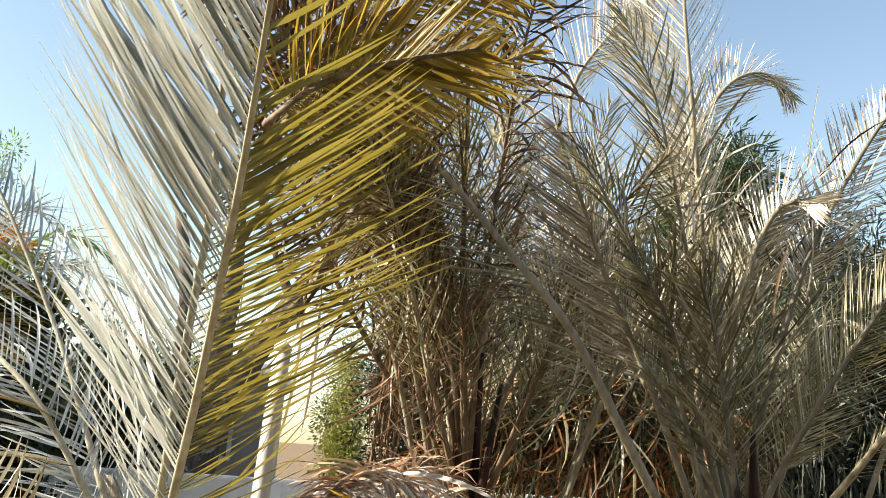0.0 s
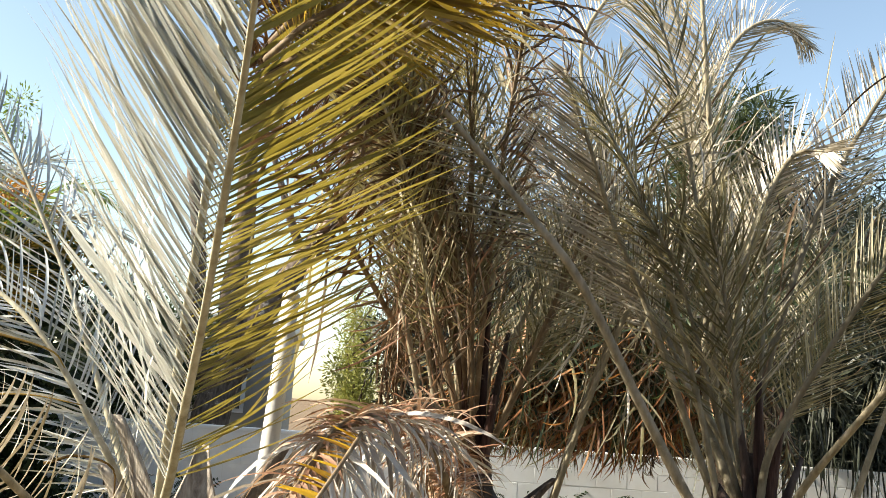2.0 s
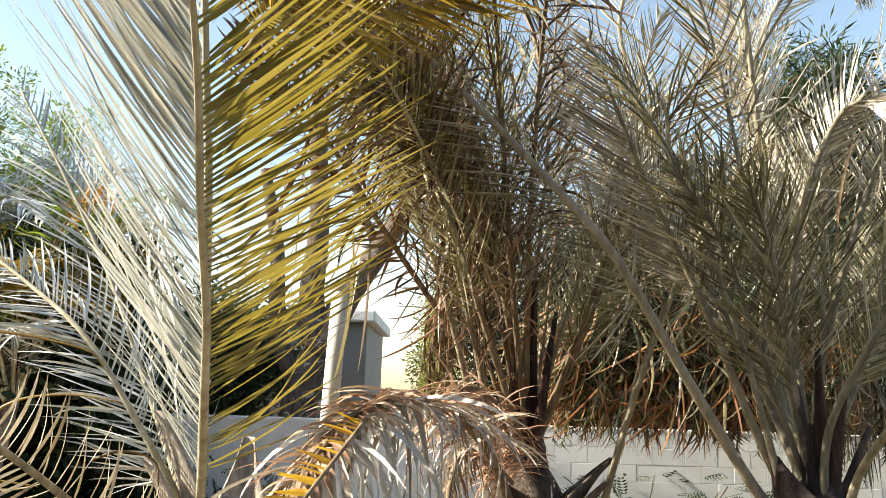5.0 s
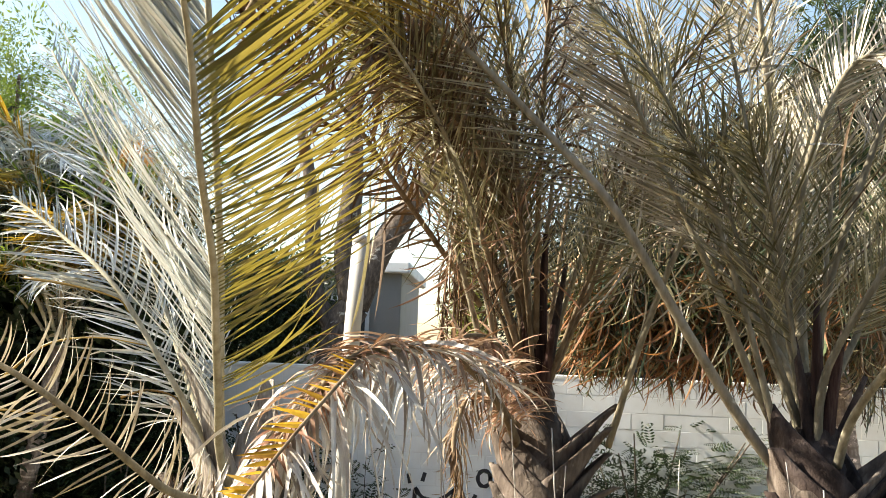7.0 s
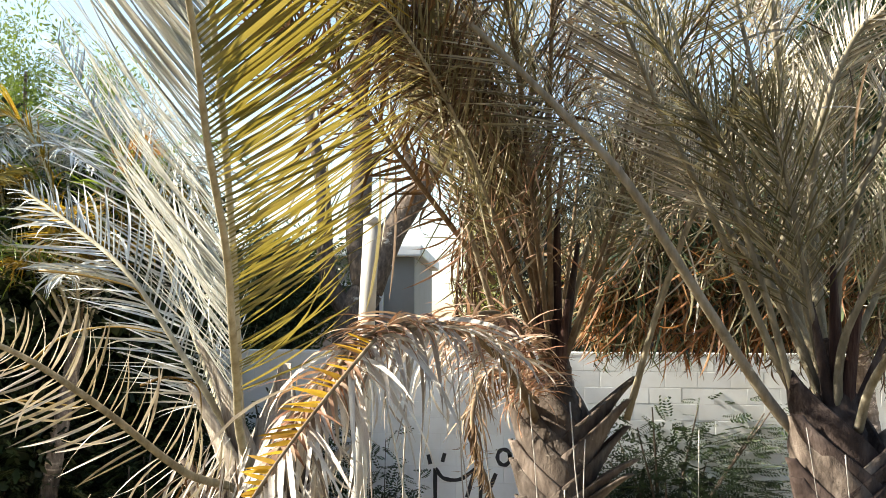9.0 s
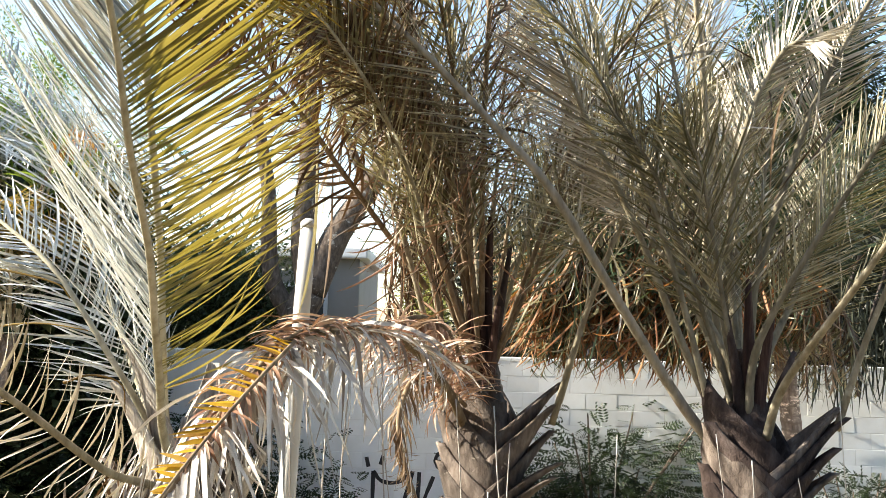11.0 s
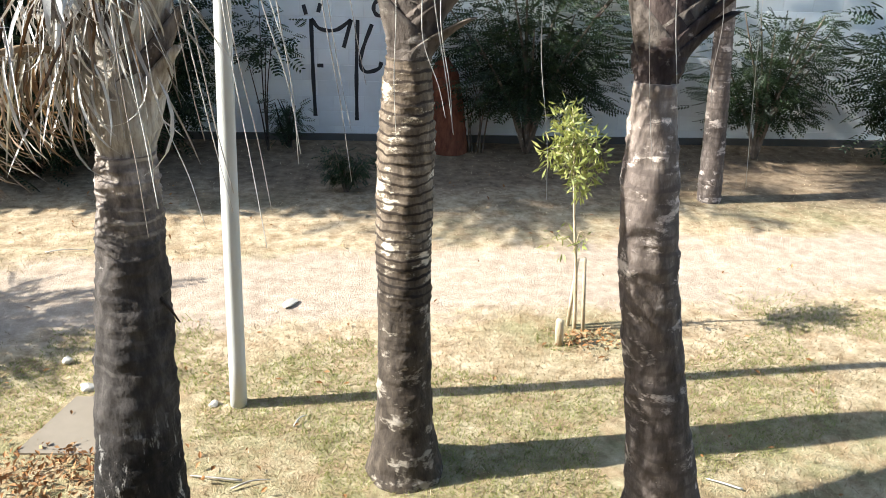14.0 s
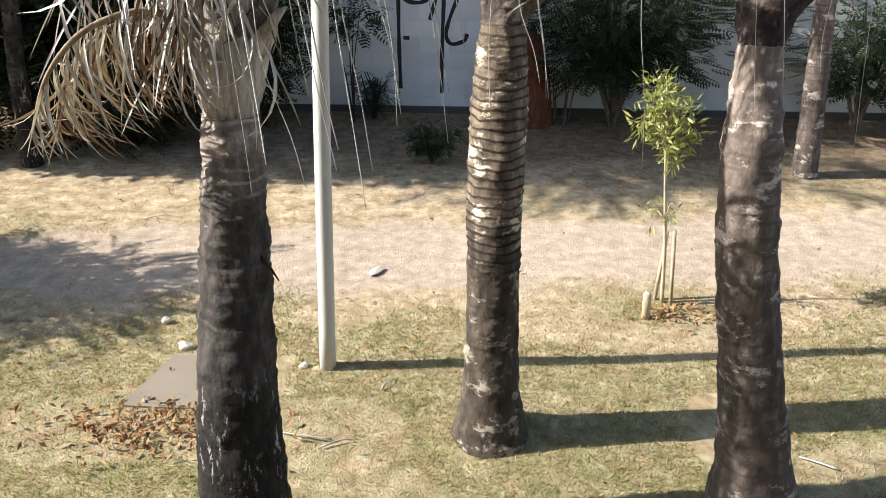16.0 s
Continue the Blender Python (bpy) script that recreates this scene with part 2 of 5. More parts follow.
BARK_TAN = bark_material("ringed_trunk_tan", (0.05, 0.04, 0.033), (0.13, 0.105, 0.085), (0.27, 0.225, 0.18), patch=(0.62, 0.56, 0.48), patch_from=0.55, ring=0.05, groove=(0.025, 0.018, 0.015), cover=0.18, ring_from=1.05, tones=[(0.9, (0.52, 0.5, 0.49)), (1.2, (0.55, 0.52, 0.5)), (1.45, (1.25, 1.2, 1.12)), (2.2, (1.4, 1.32, 1.2))])
BOOT = bark_material("leaf_base_brown", (0.055, 0.042, 0.036), (0.15, 0.122, 0.105), (0.29, 0.25, 0.22), 7.6, 0.8, (0.42, 0.37, 0.33), 0.62)
# maroon, and darker than BOOT to paint the shade on the third crown
BOOT_DARK = bark_material("leaf_base_maroon_brown", (0.02, 0.013, 0.012), (0.06, 0.043, 0.039), (0.14, 0.11, 0.1), 7.6, 0.8, (0.27, 0.23, 0.21), 0.64)
BOOT_RED = bark_material("leaf_sheath_maroon", (0.025, 0.012, 0.011), (0.075, 0.04, 0.034), (0.17, 0.11, 0.09), 7, 0.6, (0.26, 0.19, 0.15), 0.62)
SHAFT = bark_material("crownshaft_whitish", (0.18, 0.145, 0.12), (0.42, 0.38, 0.335), (0.66, 0.63, 0.58), 7, 0.6, (0.2, 0.14, 0.1), 0.63)
RACHIS = bark_material("rachis_cream", (0.34, 0.31, 0.22), (0.52, 0.49, 0.38), (0.66, 0.63, 0.53), 12, 0.25, (0.7, 0.67, 0.58), 0.6)
RACHIS_OLIVE = bark_material("rachis_grey_olive", (0.14, 0.122, 0.085), (0.26, 0.232, 0.17), (0.4, 0.365, 0.29), 12, 0.25, (0.4, 0.375, 0.3), 0.62)
RACHIS_BROWN = bark_material("rachis_brown", (0.12, 0.08, 0.05), (0.24, 0.18, 0.12), (0.36, 0.29, 0.2), 12, 0.25, (0.42, 0.36, 0.28), 0.62)
RACHIS_TAN = bark_material("rachis_tan", (0.16, 0.14, 0.105), (0.27, 0.24, 0.19), (0.38, 0.345, 0.285), 12, 0.25, (0.5, 0.45, 0.36), 0.62)
WOOD = bark_material("branch_bark", (0.06, 0.045, 0.035), (0.14, 0.11, 0.09), (0.26, 0.21, 0.17), 10, 0.6)
WOOD_DARK = bark_material("dark_branch_bark", (0.02, 0.016, 0.014), (0.05, 0.04, 0.035), (0.1, 0.085, 0.075), 10, 0.6, (0.14, 0.12, 0.1))
RUST = bark_material("rusty_stump", (0.07, 0.024, 0.014), (0.13, 0.045, 0.025), (0.2, 0.08, 0.045), 8, 0.5, (0.1, 0.05, 0.03), 0.6)
STAKE = bark_material("stake_wood", (0.32, 0.25, 0.17), (0.48, 0.4, 0.28), (0.6, 0.52, 0.4), 14, 0.3)


def wall_material(name, col, stain, grain=60.0):
    m, n, l, b = material(name)
    big = noise_tex(n, l, 1.3, 5, 0.65, coord="Object")
    geo = n.new("ShaderNodeNewGeometry")
    l.new(geo.outputs["Position"], big.inputs["Vector"])
    w = ramp(n, [(0.42, (0, 0, 0)), (0.75, (0.55, 0.55, 0.55))])
    l.new(big.outputs["Fac"], w.inputs[0])
    o = n.new("ShaderNodeObjectInfo")
    tone = ramp(n, [(0, (0.93, 0.93, 0.94)), (1, (1.03, 1.03, 1.02))])
    l.new(o.outputs["Random"], tone.inputs[0])
    tinted = mix_rgb(n, l, 1.0, mix_rgb(n, l, w.outputs[0], col, stain), tone.outputs[0], "MULTIPLY")
    fine = noise_tex(n, l, 9, 6, 0.7)
    l.new(geo.outputs["Position"], fine.inputs["Vector"])
    speck = ramp(n, [(0.66, (0, 0, 0)), (0.78, (0.5, 0.5, 0.5))])
    l.new(fine.outputs["Fac"], speck.inputs[0])
    l.new(mix_rgb(n, l, speck.outputs[0], tinted, stain), b.inputs["Base Color"])
    b.inputs["Roughness"].default_value = 0.75
    g = noise_tex(n, l, grain, 4, 0.6)
    l.new(geo.outputs["Position"], g.inputs["Vector"])
    bump(n, l, b, g.outputs["Fac"], 0.3, 0.004)
    return m


PAINT = wall_material("white_painted_block", (0.79, 0.81, 0.83), (0.57, 0.55, 0.51))
MORTAR = wall_material("painted_mortar", (0.74, 0.75, 0.76), (0.56, 0.54, 0.5))
FOOT_SHADOW = wall_material("dark_foot_shadow", (0.09, 0.085, 0.08), (0.05, 0.045, 0.04))
CONCRETE = wall_material("slab_concrete", (0.25, 0.205, 0.155), (0.13, 0.105, 0.065), 20)
UNSEEN_WALL = wall_material("unseen_wall_brown", (0.2, 0.17, 0.14), (0.13, 0.11, 0.09))
RENDER_GREY = wall_material("grey_house_render", (0.27, 0.265, 0.26), (0.2, 0.19, 0.18))
POLE = wall_material("pole_paint", (0.54, 0.54, 0.53), (0.4, 0.38, 0.35))
BLACK_PAINT = wall_material("black_spray_paint", (0.02, 0.02, 0.025), (0.04, 0.04, 0.045))
NAVY = wall_material("dark_blue_sheet", (0.02, 0.022, 0.035), (0.03, 0.03, 0.035))
GLASS_DARK = wall_material("dark_window", (0.03, 0.035, 0.04), (0.05, 0.05, 0.05))
STONE = wall_material("pale_stone", (0.45, 0.42, 0.37), (0.3, 0.27, 0.23))


def ground_material():
    m, n, l, b = material("dry_lawn")
    c = n.new("ShaderNodeTexCoord")
    big = noise_tex(n, l, 0.55, 5, 0.6)
    fine = noise_tex(n, l, 7.0, 7, 0.72)
    grain = noise_tex(n, l, 60.0, 4, 0.7)
    straw = ramp(n, [(0.3, (0.22, 0.155, 0.092)), (0.5, (0.45, 0.35, 0.232)), (0.72, (0.68, 0.56, 0.4))])
    l.new(fine.outputs["Fac"], straw.inputs[0])
    green = ramp(n, [(0.3, (0.15, 0.135, 0.062)), (0.55, (0.27, 0.245, 0.125)), (0.72, (0.43, 0.365, 0.22))])
    l.new(fine.outputs["Fac"], green.inputs[0])
    w = ramp(n, [(0.5, (0, 0, 0)), (0.66, (0.8, 0.8, 0.8))])
    l.new(big.outputs["Fac"], w.inputs[0])
    sep = n.new("ShaderNodeSeparateXYZ")
    l.new(c.outputs["Object"], sep.inputs[0])
    # the grass is thicker and greener on the house's side of the track
    thick, tufts = n.new("ShaderNodeMapRange"), noise_tex(n, l, 2.6, 5, 0.65)
    for name, value in (("From Min", 5.5), ("From Max", 4.3), ("To Min", 0.0), ("To Max", 0.95)):
        thick.inputs[name].default_value = value
    l.new(sep.outputs["Y"], thick.inputs["Value"])
    uneven = ramp(n, [(0.32, (0.15, 0.15, 0.15)), (0.62, (1, 1, 1))])
    l.new(tufts.outputs["Fac"], uneven.inputs[0])
    cover = mix_rgb(n, l, 1.0, w.outputs[0], mix_rgb(n, l, 1.0, thick.outputs[0], uneven.outputs[0], "MULTIPLY"), "LIGHTEN")
    lawn = mix_rgb(n, l, cover, straw.outputs[0], green.outputs[0])
    # worn brown spots; brown earth along the wall, darkened to deepen its shade
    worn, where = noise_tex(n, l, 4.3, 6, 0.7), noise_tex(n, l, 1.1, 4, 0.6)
    spots = ramp(n, [(0.47, (0, 0, 0)), (0.62, (0.75, 0.75, 0.75))])
    l.new(worn.outputs["Fac"], spots.inputs[0])
    brown = ramp(n, [(0.35, (0.2, 0.135, 0.075)), (0.65, (0.42, 0.29, 0.17))])
    l.new(fine.outputs["Fac"], brown.inputs[0])
    lawn = mix_rgb(n, l, spots.outputs[0], lawn, brown.outputs[0])
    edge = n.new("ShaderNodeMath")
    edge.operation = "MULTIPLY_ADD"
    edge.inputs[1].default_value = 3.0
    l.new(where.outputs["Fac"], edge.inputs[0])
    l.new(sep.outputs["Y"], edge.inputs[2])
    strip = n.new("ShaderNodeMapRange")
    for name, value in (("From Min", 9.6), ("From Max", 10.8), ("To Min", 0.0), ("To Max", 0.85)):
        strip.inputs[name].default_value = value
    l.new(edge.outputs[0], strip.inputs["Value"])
    shade_soil = ramp(n, [(0.35, (0.1, 0.068, 0.045)), (0.65, (0.22, 0.155, 0.105))])
    l.new(fine.outputs["Fac"], shade_soil.inputs[0])
    lawn = mix_rgb(n, l, strip.outputs[0], lawn, shade_soil.outputs[0])
    # a trodden dirt track that runs along the wall, a little aslant
    a1 = n.new("ShaderNodeMath")
    a1.operation = "MULTIPLY_ADD"
    a1.inputs[1].default_value, a1.inputs[2].default_value = -0.1, -6.45
    l.new(sep.outputs["X"], a1.inputs[0])
    a2 = n.new("ShaderNodeMath")
    l.new(sep.outputs["Y"], a2.inputs[0])
    l.new(a1.outputs[0], a2.inputs[1])
    a3 = n.new("ShaderNodeMath")
    a3.operation = "ABSOLUTE"
    l.new(a2.outputs[0], a3.inputs[0])
    wob = noise_tex(n, l, 1.6, 5, 0.65)
    a4 = n.new("ShaderNodeMath")
    a4.operation = "MULTIPLY_ADD"
    a4.inputs[1].default_value = -1.1
    l.new(wob.outputs["Fac"], a4.inputs[0])
    l.new(a3.outputs[0], a4.inputs[2])
    track = ramp(n, [(0.0, (1, 1, 1)), (0.22, (0, 0, 0))])
    l.new(a4.outputs[0], track.inputs[0])
    dirt = ramp(n, [(0.3, (0.31, 0.235, 0.175)), (0.55, (0.47, 0.37, 0.285)), (0.75, (0.62, 0.51, 0.41))])
    l.new(fine.outputs["Fac"], dirt.inputs[0])
    l.new(mix_rgb(n, l, track.outputs[0], lawn, dirt.outputs[0]), b.inputs["Base Color"])
    b.inputs["Roughness"].default_value, b.inputs["Specular IOR Level"].default_value = 0.95, 0.1
    bump(n, l, b, grain.outputs["Fac"], 0.6, 0.03)
    return m


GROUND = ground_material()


# ---- mesh helpers ----
def mesh_from(name, verts, faces, mat, smooth=True):
    me = bpy.data.meshes.new(name)
    me.from_pydata(verts, [], faces)
    me.materials.append(mat)
    if smooth:
        me.polygons.foreach_set("use_smooth", [True] * len(me.polygons))
    me.update()
    return me


def part(name, data, parent, label="", kind=""):
    ob = new(name, data)
    ob.parent = parent
    if parent.data is None:
        ob.matrix_parent_inverse = parent.matrix_basis.inverted()
    return tagged(ob, label, kind=kind)


def thing(name, label, category, group="", kind="", at=(0, 0, 0)):
    ob = new(name)
    ob.empty_display_size = 0.2
    ob.matrix_basis = Matrix.Translation(at)
    return tagged(ob, label, category, group, kind)


def spline(points, count):
    """A smooth curve through a few points, as an array, evenly in the parameter."""
    p = np.array(points, float)
    p = np.vstack([2 * p[0] - p[1], p, 2 * p[-1] - p[-2]])
    out = []
    for s in np.linspace(0, len(p) - 3 - 1e-6, count):
        i, f = int(s), s - int(s)
        a, b, c, d = p[i:i + 4]
        out.append(0.5 * (2 * b + (c - a) * f + (2 * a - 5 * b + 4 * c - d) * f ** 2 + (3 * b - a - 3 * c + d) * f ** 3))
    return np.array(out)


def unit(v):
    return v / (np.linalg.norm(v, axis=-1, keepdims=True) + 1e-9)


def tube(path, radii, sides=8, flat=1.0, hint=(0.3, -0.9, 0.2), cap=True):
    """Verts and faces of a tube along a path; flat squeezes it along the hint."""
    path, radii = np.asarray(path, float), np.broadcast_to(radii, len(path))
    tan = unit(np.gradient(path, axis=0))
    u = unit(np.cross(tan, np.array(hint)))
    v = np.cross(tan, u)
    verts, faces = [], []
    ang = np.linspace(0, 2 * math.pi, sides, endpoint=False)
    for p, r, a, b in zip(path, radii, u, v):
        verts += (p + r * (np.cos(ang)[:, None] * a + flat * np.sin(ang)[:, None] * b)).tolist()
    for i in range(len(path) - 1):
        for k in range(sides):
            q = (k + 1) % sides
            faces.append((i * sides + k, i * sides + q, (i + 1) * sides + q, (i + 1) * sides + k))
    if cap:
        faces += [tuple(range(sides - 1, -1, -1)), tuple((len(path) - 1) * sides + k for k in range(sides))]
    return verts, faces


def join(chunks):
    verts, faces = [], []
    for v, f in chunks:
        o = len(verts)
        verts += v
        faces += [tuple(i + o for i in q) for q in f]
    return verts, faces


def box(lo, hi, bevel=0.0):
    bm = bmesh.new()
    bmesh.ops.create_cube(bm, size=1.0)
    for v in bm.verts:
        v.co = Vector([(a + b) / 2 + c * (b - a) for a, b, c in zip(lo, hi, v.co)])
    if bevel:
        bmesh.ops.bevel(bm, geom=bm.edges[:], offset=bevel, segments=2, affect="EDGES", profile=0.6)
    bm.verts.index_update()
    out = [tuple(v.co) for v in bm.verts], [tuple(v.index for v in f.verts) for f in bm.faces]
    bm.free()
    return out


# ---- palm leaves ----
def leaflet_shape(droop, power=1.3, twist=0.0, keel=0.22, steps=6):
    """One leaflet along +x, one long, half-width one, that bends down by droop radians towards its tip."""
    x = z = 0.0
    verts, faces = [], []
    for i in range(steps + 1):
        u = i / steps
        w = min(1.0, 0.45 + 3.2 * u) * (1 - u ** 2.2) ** 0.8 if u < 1 else 0.02
        a, t = droop * u ** power, twist * u
        if i:
            x, z = x + math.cos(a) / steps, z - math.sin(a) / steps
        dy, dz = w * math.cos(t), w * math.sin(t)
        verts += [(x, -dy, z - dz * 0.06), (x, 0, z - 0.006 * keel * w * 8), (x, dy, z + dz * 0.06)]
    for i in range(steps):
        a = 3 * i
        faces += [(a, a + 1, a + 4, a + 3), (a + 1, a + 2, a + 5, a + 4)]
    return np.array(verts), faces


STIFF = [leaflet_shape(d, 1.6, t) for d, t in ((0.06, 0.2), (0.16, -0.3), (0.3, 0.4), (0.5, -0.4))]
FLAT = [leaflet_shape(d, 1.6, t, 0.04) for d, t in ((0.06, 0.03), (0.14, -0.04), (0.24, 0.05))]
SOFT = [leaflet_shape(d, 1.1, t) for d, t in ((0.9, 0.5), (1.3, -0.7), (1.7, 0.9), (2.1, -1.2))]
LIMP = [leaflet_shape(d, 0.6, t) for d, t in ((1.4, 0.8), (1.75, -1.1), (2.1, 1.6), (1.0, -0.5))]


def pinnate(rng, path, length, face, shapes, start=0.12, pairs=55, width=0.011, open_deg=(62, 24), lift=0.15, gravity=False, ragged=0.15, skip=0.0, down=0.0, tilt=0.1, cup=0.8, low=None, back=0.0, shade_cut=1.0, jitter=0.4, one_side=False, bare_low=0.0):
    """Yields matrix and shape of each leaflet of a frond along path. face: the way the leaf's upper side looks."""
    tan = unit(np.gradient(path, axis=0))
    n = len(path) - 1
    up = np.array((0, 0, 1.0))
    for k in range(pairs):
        s = start + (1 - start) * (k + 0.5) / pairs
        size = length * (0.5 + 0.5 * math.sin(math.pi * min(1, (s - start) / (1 - start) * 0.9 + 0.12)) ** 0.8) * (1 - 0.5 * max(0, s - 0.75) / 0.25)
        for side in (1,) if one_side else (-1, 1):
            # right leaflets near the tip are left out to stand for their shade
            if rng.random() < skip or (side > 0 and s > shade_cut and rng.random() < 0.8) or (s < bare_low and rng.random() < (0.6 if side > 0 else 0.3)):
                continue
            f = min(n - 1e-3, max(0, (s + rng.uniform(-0.75, 0.75) * jitter / pairs)) * n)
            i = int(f)
            p, t = path[i] + (path[i + 1] - path[i]) * (f - i), tan[i]
            nrm = unit(np.array(face, float) - np.dot(face, t) * t)
            out = side * np.cross(t, nrm)
            a = radians(open_deg[0] + (open_deg[1] - open_deg[0]) * s) * rng.uniform(1 - ragged, 1 + ragged)
            d = unit(math.cos(a) * t + math.sin(a) * out + rng.uniform(0.4, 1.6) * lift * nrm - down * rng.uniform(0.5, 1.5) * up + np.array((0, back, 0)))
            z = up * 0.9 + 0.1 * nrm if gravity else nrm + cup * math.copysign(1.0, out[0]) * np.array((1.0, 0, -0.35)) - tilt * t
            z = z + np.array([rng.uniform(-jitter, jitter) for _ in range(3)])
            z = unit(z - np.dot(z, d) * d)
            y = np.cross(z, d)
            L, W = size * rng.uniform(1 - ragged, 1 + ragged * 0.6), width * rng.uniform(0.75, 1.25)
            yield np.column_stack([d * L, y * W, z * L]), p, rng.choice(low if low and s < 0.5 else shapes), side


SHARED = {}


def shared_leaf(shape, mat):
    key = (id(shape), mat.name)
    if key not in SHARED:
        v, f = shape
        SHARED[key] = mesh_from("leaflet", v.tolist(), f, mat)
    return SHARED[key]


SLIM, LEAN_LEAF = Matrix.Diagonal((0.88, 1.2, 0.88, 1)), Matrix.Diagonal((1, 1.75, 1, 1))


def frond(palm, rng, points, mat, stem_mat, radius=0.016, separate=False, label="", backlit_side=None, **kw):
    """A frond: its stem is the part; leaflets are its pieces, each an object where the camera passes near."""
    path = spline(points, 41)
    s = np.linspace(0, 1, 41)
    v, f = tube(path, radius * (1.15 - s) ** 0.8 + 0.002, 7, 0.7)
    ob = part("frond", mesh_from("frond", v, f, stem_mat), palm, label)
    chunks = []
    for m, p, shape, side in pinnate(rng, path, **kw):
        if separate:
            leaf = part("leaflet", shared_leaf(shape, backlit_side if backlit_side and side > 0 else mat), ob)
            leaf.matrix_basis = Matrix.Translation(p) @ Matrix(m.tolist()).to_4x4() @ ((SLIM if side > 0 else LEAN_LEAF) if backlit_side else Matrix())
        else:
            chunks.append(((shape[0] @ m.T + p).tolist(), shape[1]))
    if chunks:
        part("foliage", mesh_from("foliage", *join(chunks), mat), ob, kind="stuff")
    return ob


def ringed_trunk(rng, path, radii, ring=0.07, depth=0.006, sides=36, rough=0.004, fade=1.0):
    """A trunk with a ridge at each leaf scar, uneven round its girth."""
    pts = spline(path, 60)
    rad = np.interp(np.linspace(0, 1, 60), np.linspace(0, 1, len(radii)), radii)
    height = float(np.linalg.norm(np.diff(pts, axis=0), axis=1).sum())
    rows = int(height / ring) * 5
    at = np.linspace(0, 59, rows + 1)
    verts, faces = [], []
    tilt = [(rng.uniform(0, 6.28), rng.uniform(0, 0.22)) for _ in range(rows // 5 + 2)]
    ang = np.linspace(0, 2 * math.pi, sides, endpoint=False)
    for i, s in enumerate(at):
        c = np.array([np.interp(s, np.arange(60), pts[:, k]) for k in range(3)])
        r0 = np.interp(s, np.arange(60), rad)
        phase = (i % 5) / 5
        lip = depth * (1.0 if i % 5 == 0 else -0.5 + 0.9 * phase)
        lip *= fade + (1 - fade) * (i / rows) ** 1.5
        a0, tl = tilt[i // 5]
        for a in ang:
            q = noise.noise((math.cos(a) * 2.2, math.sin(a) * 2.2, c[2] * 9 + path[0][0] * 7))
            q2 = noise.noise((math.cos(a) * 7, math.sin(a) * 7, c[2] * 30))
            r = r0 + lip * (0.7 + 0.6 * q) + rough * q * 2 + rough * q2
            verts.append((c[0] + r * math.cos(a), c[1] + r * math.sin(a), c[2] + ring * tl * math.cos(a - a0) * 0.5))
    for i in range(rows):
        for k in range(sides):
            q = (k + 1) % sides
            faces.append((i * sides + k, i * sides + q, (i + 1) * sides + q, (i + 1) * sides + k))
    faces.append(tuple(rows * sides + k for k in range(sides)))
    return verts, faces



def rank_sheath(centre, lean, r, ang, length, flare, half=1.2, tip=0.02, thick=0.018, rng=None):
    """An old leaf base that clasps a third of the trunk and narrows upwards to its stalk, bending away."""
    verts, faces = [], []
    steps, cols = 12, 9
    out = np.array((math.cos(ang), math.sin(ang), 0.0))
    lag = rng.uniform(-0.12, 0.12)
    for i in range(steps + 1):
        u = i / steps
        phi = tip / r + (half - tip / r) * (1 - u) ** 1.6
        c = np.array(centre) + np.array(lean) * length * u + out * (flare * u ** 2.4) + np.array((0, 0, length * u * (1 - 0.1 * u)))
        for inner in (0, 1):
            for k in range(cols):
                s = 2 * k / (cols - 1) - 1
                a = ang + phi * s + lag * u
                keel = 0.022 * (1 - s * s) * min(1, 1.6 * u) + 0.01 * (abs(s) > 0.9) * (1 - u)
                e = (r * 0.86 + 0.065 * u + keel - inner * thick * (1 - 0.3 * u)) * np.array((math.cos(a), math.sin(a), 0))
                verts.append(tuple(c + e + (0, 0, 0.05 * abs(s) ** 2 * (1 - u))))
    n = cols * 2
    loop = list(range(cols)) + list(range(n - 1, cols - 1, -1))
    for i in range(steps):
        a = i * n
        for k in range(n):
            p, q = loop[k], loop[(k + 1) % n]
            faces.append((a + p, a + q, a + n + q, a + n + p))
    faces.append(tuple(steps * n + k for k in loop))
    tip_at = np.array(centre) + np.array(lean) * length + out * (r * 0.86 + 0.08 + flare) + np.array((0, 0, length * 0.9))
    return verts, faces, tip_at, unit(out * flare * 2.1 + np.array((0, 0, length * 0.8)))


# ---- ground ----
def ground_height(x, y):
    near = max(0.0, 1 - math.hypot(x - 1.5, y - 6) / 14)
    return near * (0.03 * noise.noise((x * 0.6, y * 0.6, 1.0)) + 0.012 * noise.noise((x * 2.5, y * 2.5, 4.0)))


def lattice(lo, hi, step, far):
    inner = list(np.arange(lo, hi + 1e-6, step))
    grow, d = [], step
    while d < far:
        d *= 1.7
        grow.append(d)
    return [lo - g for g in reversed(grow)] + inner + [hi + g for g in grow]


gx, gy = lattice(-6, 10, 0.16, 900), lattice(0, 12, 0.16, 900)
gv = [(x, y, ground_height(x, y)) for y in gy for x in gx]
gf = [(j * len(gx) + i, j * len(gx) + i + 1, (j + 1) * len(gx) + i + 1, (j + 1) * len(gx) + i) for j in range(len(gy) - 1) for i in range(len(gx) - 1)]
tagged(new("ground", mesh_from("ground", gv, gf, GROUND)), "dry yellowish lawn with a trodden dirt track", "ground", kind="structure")

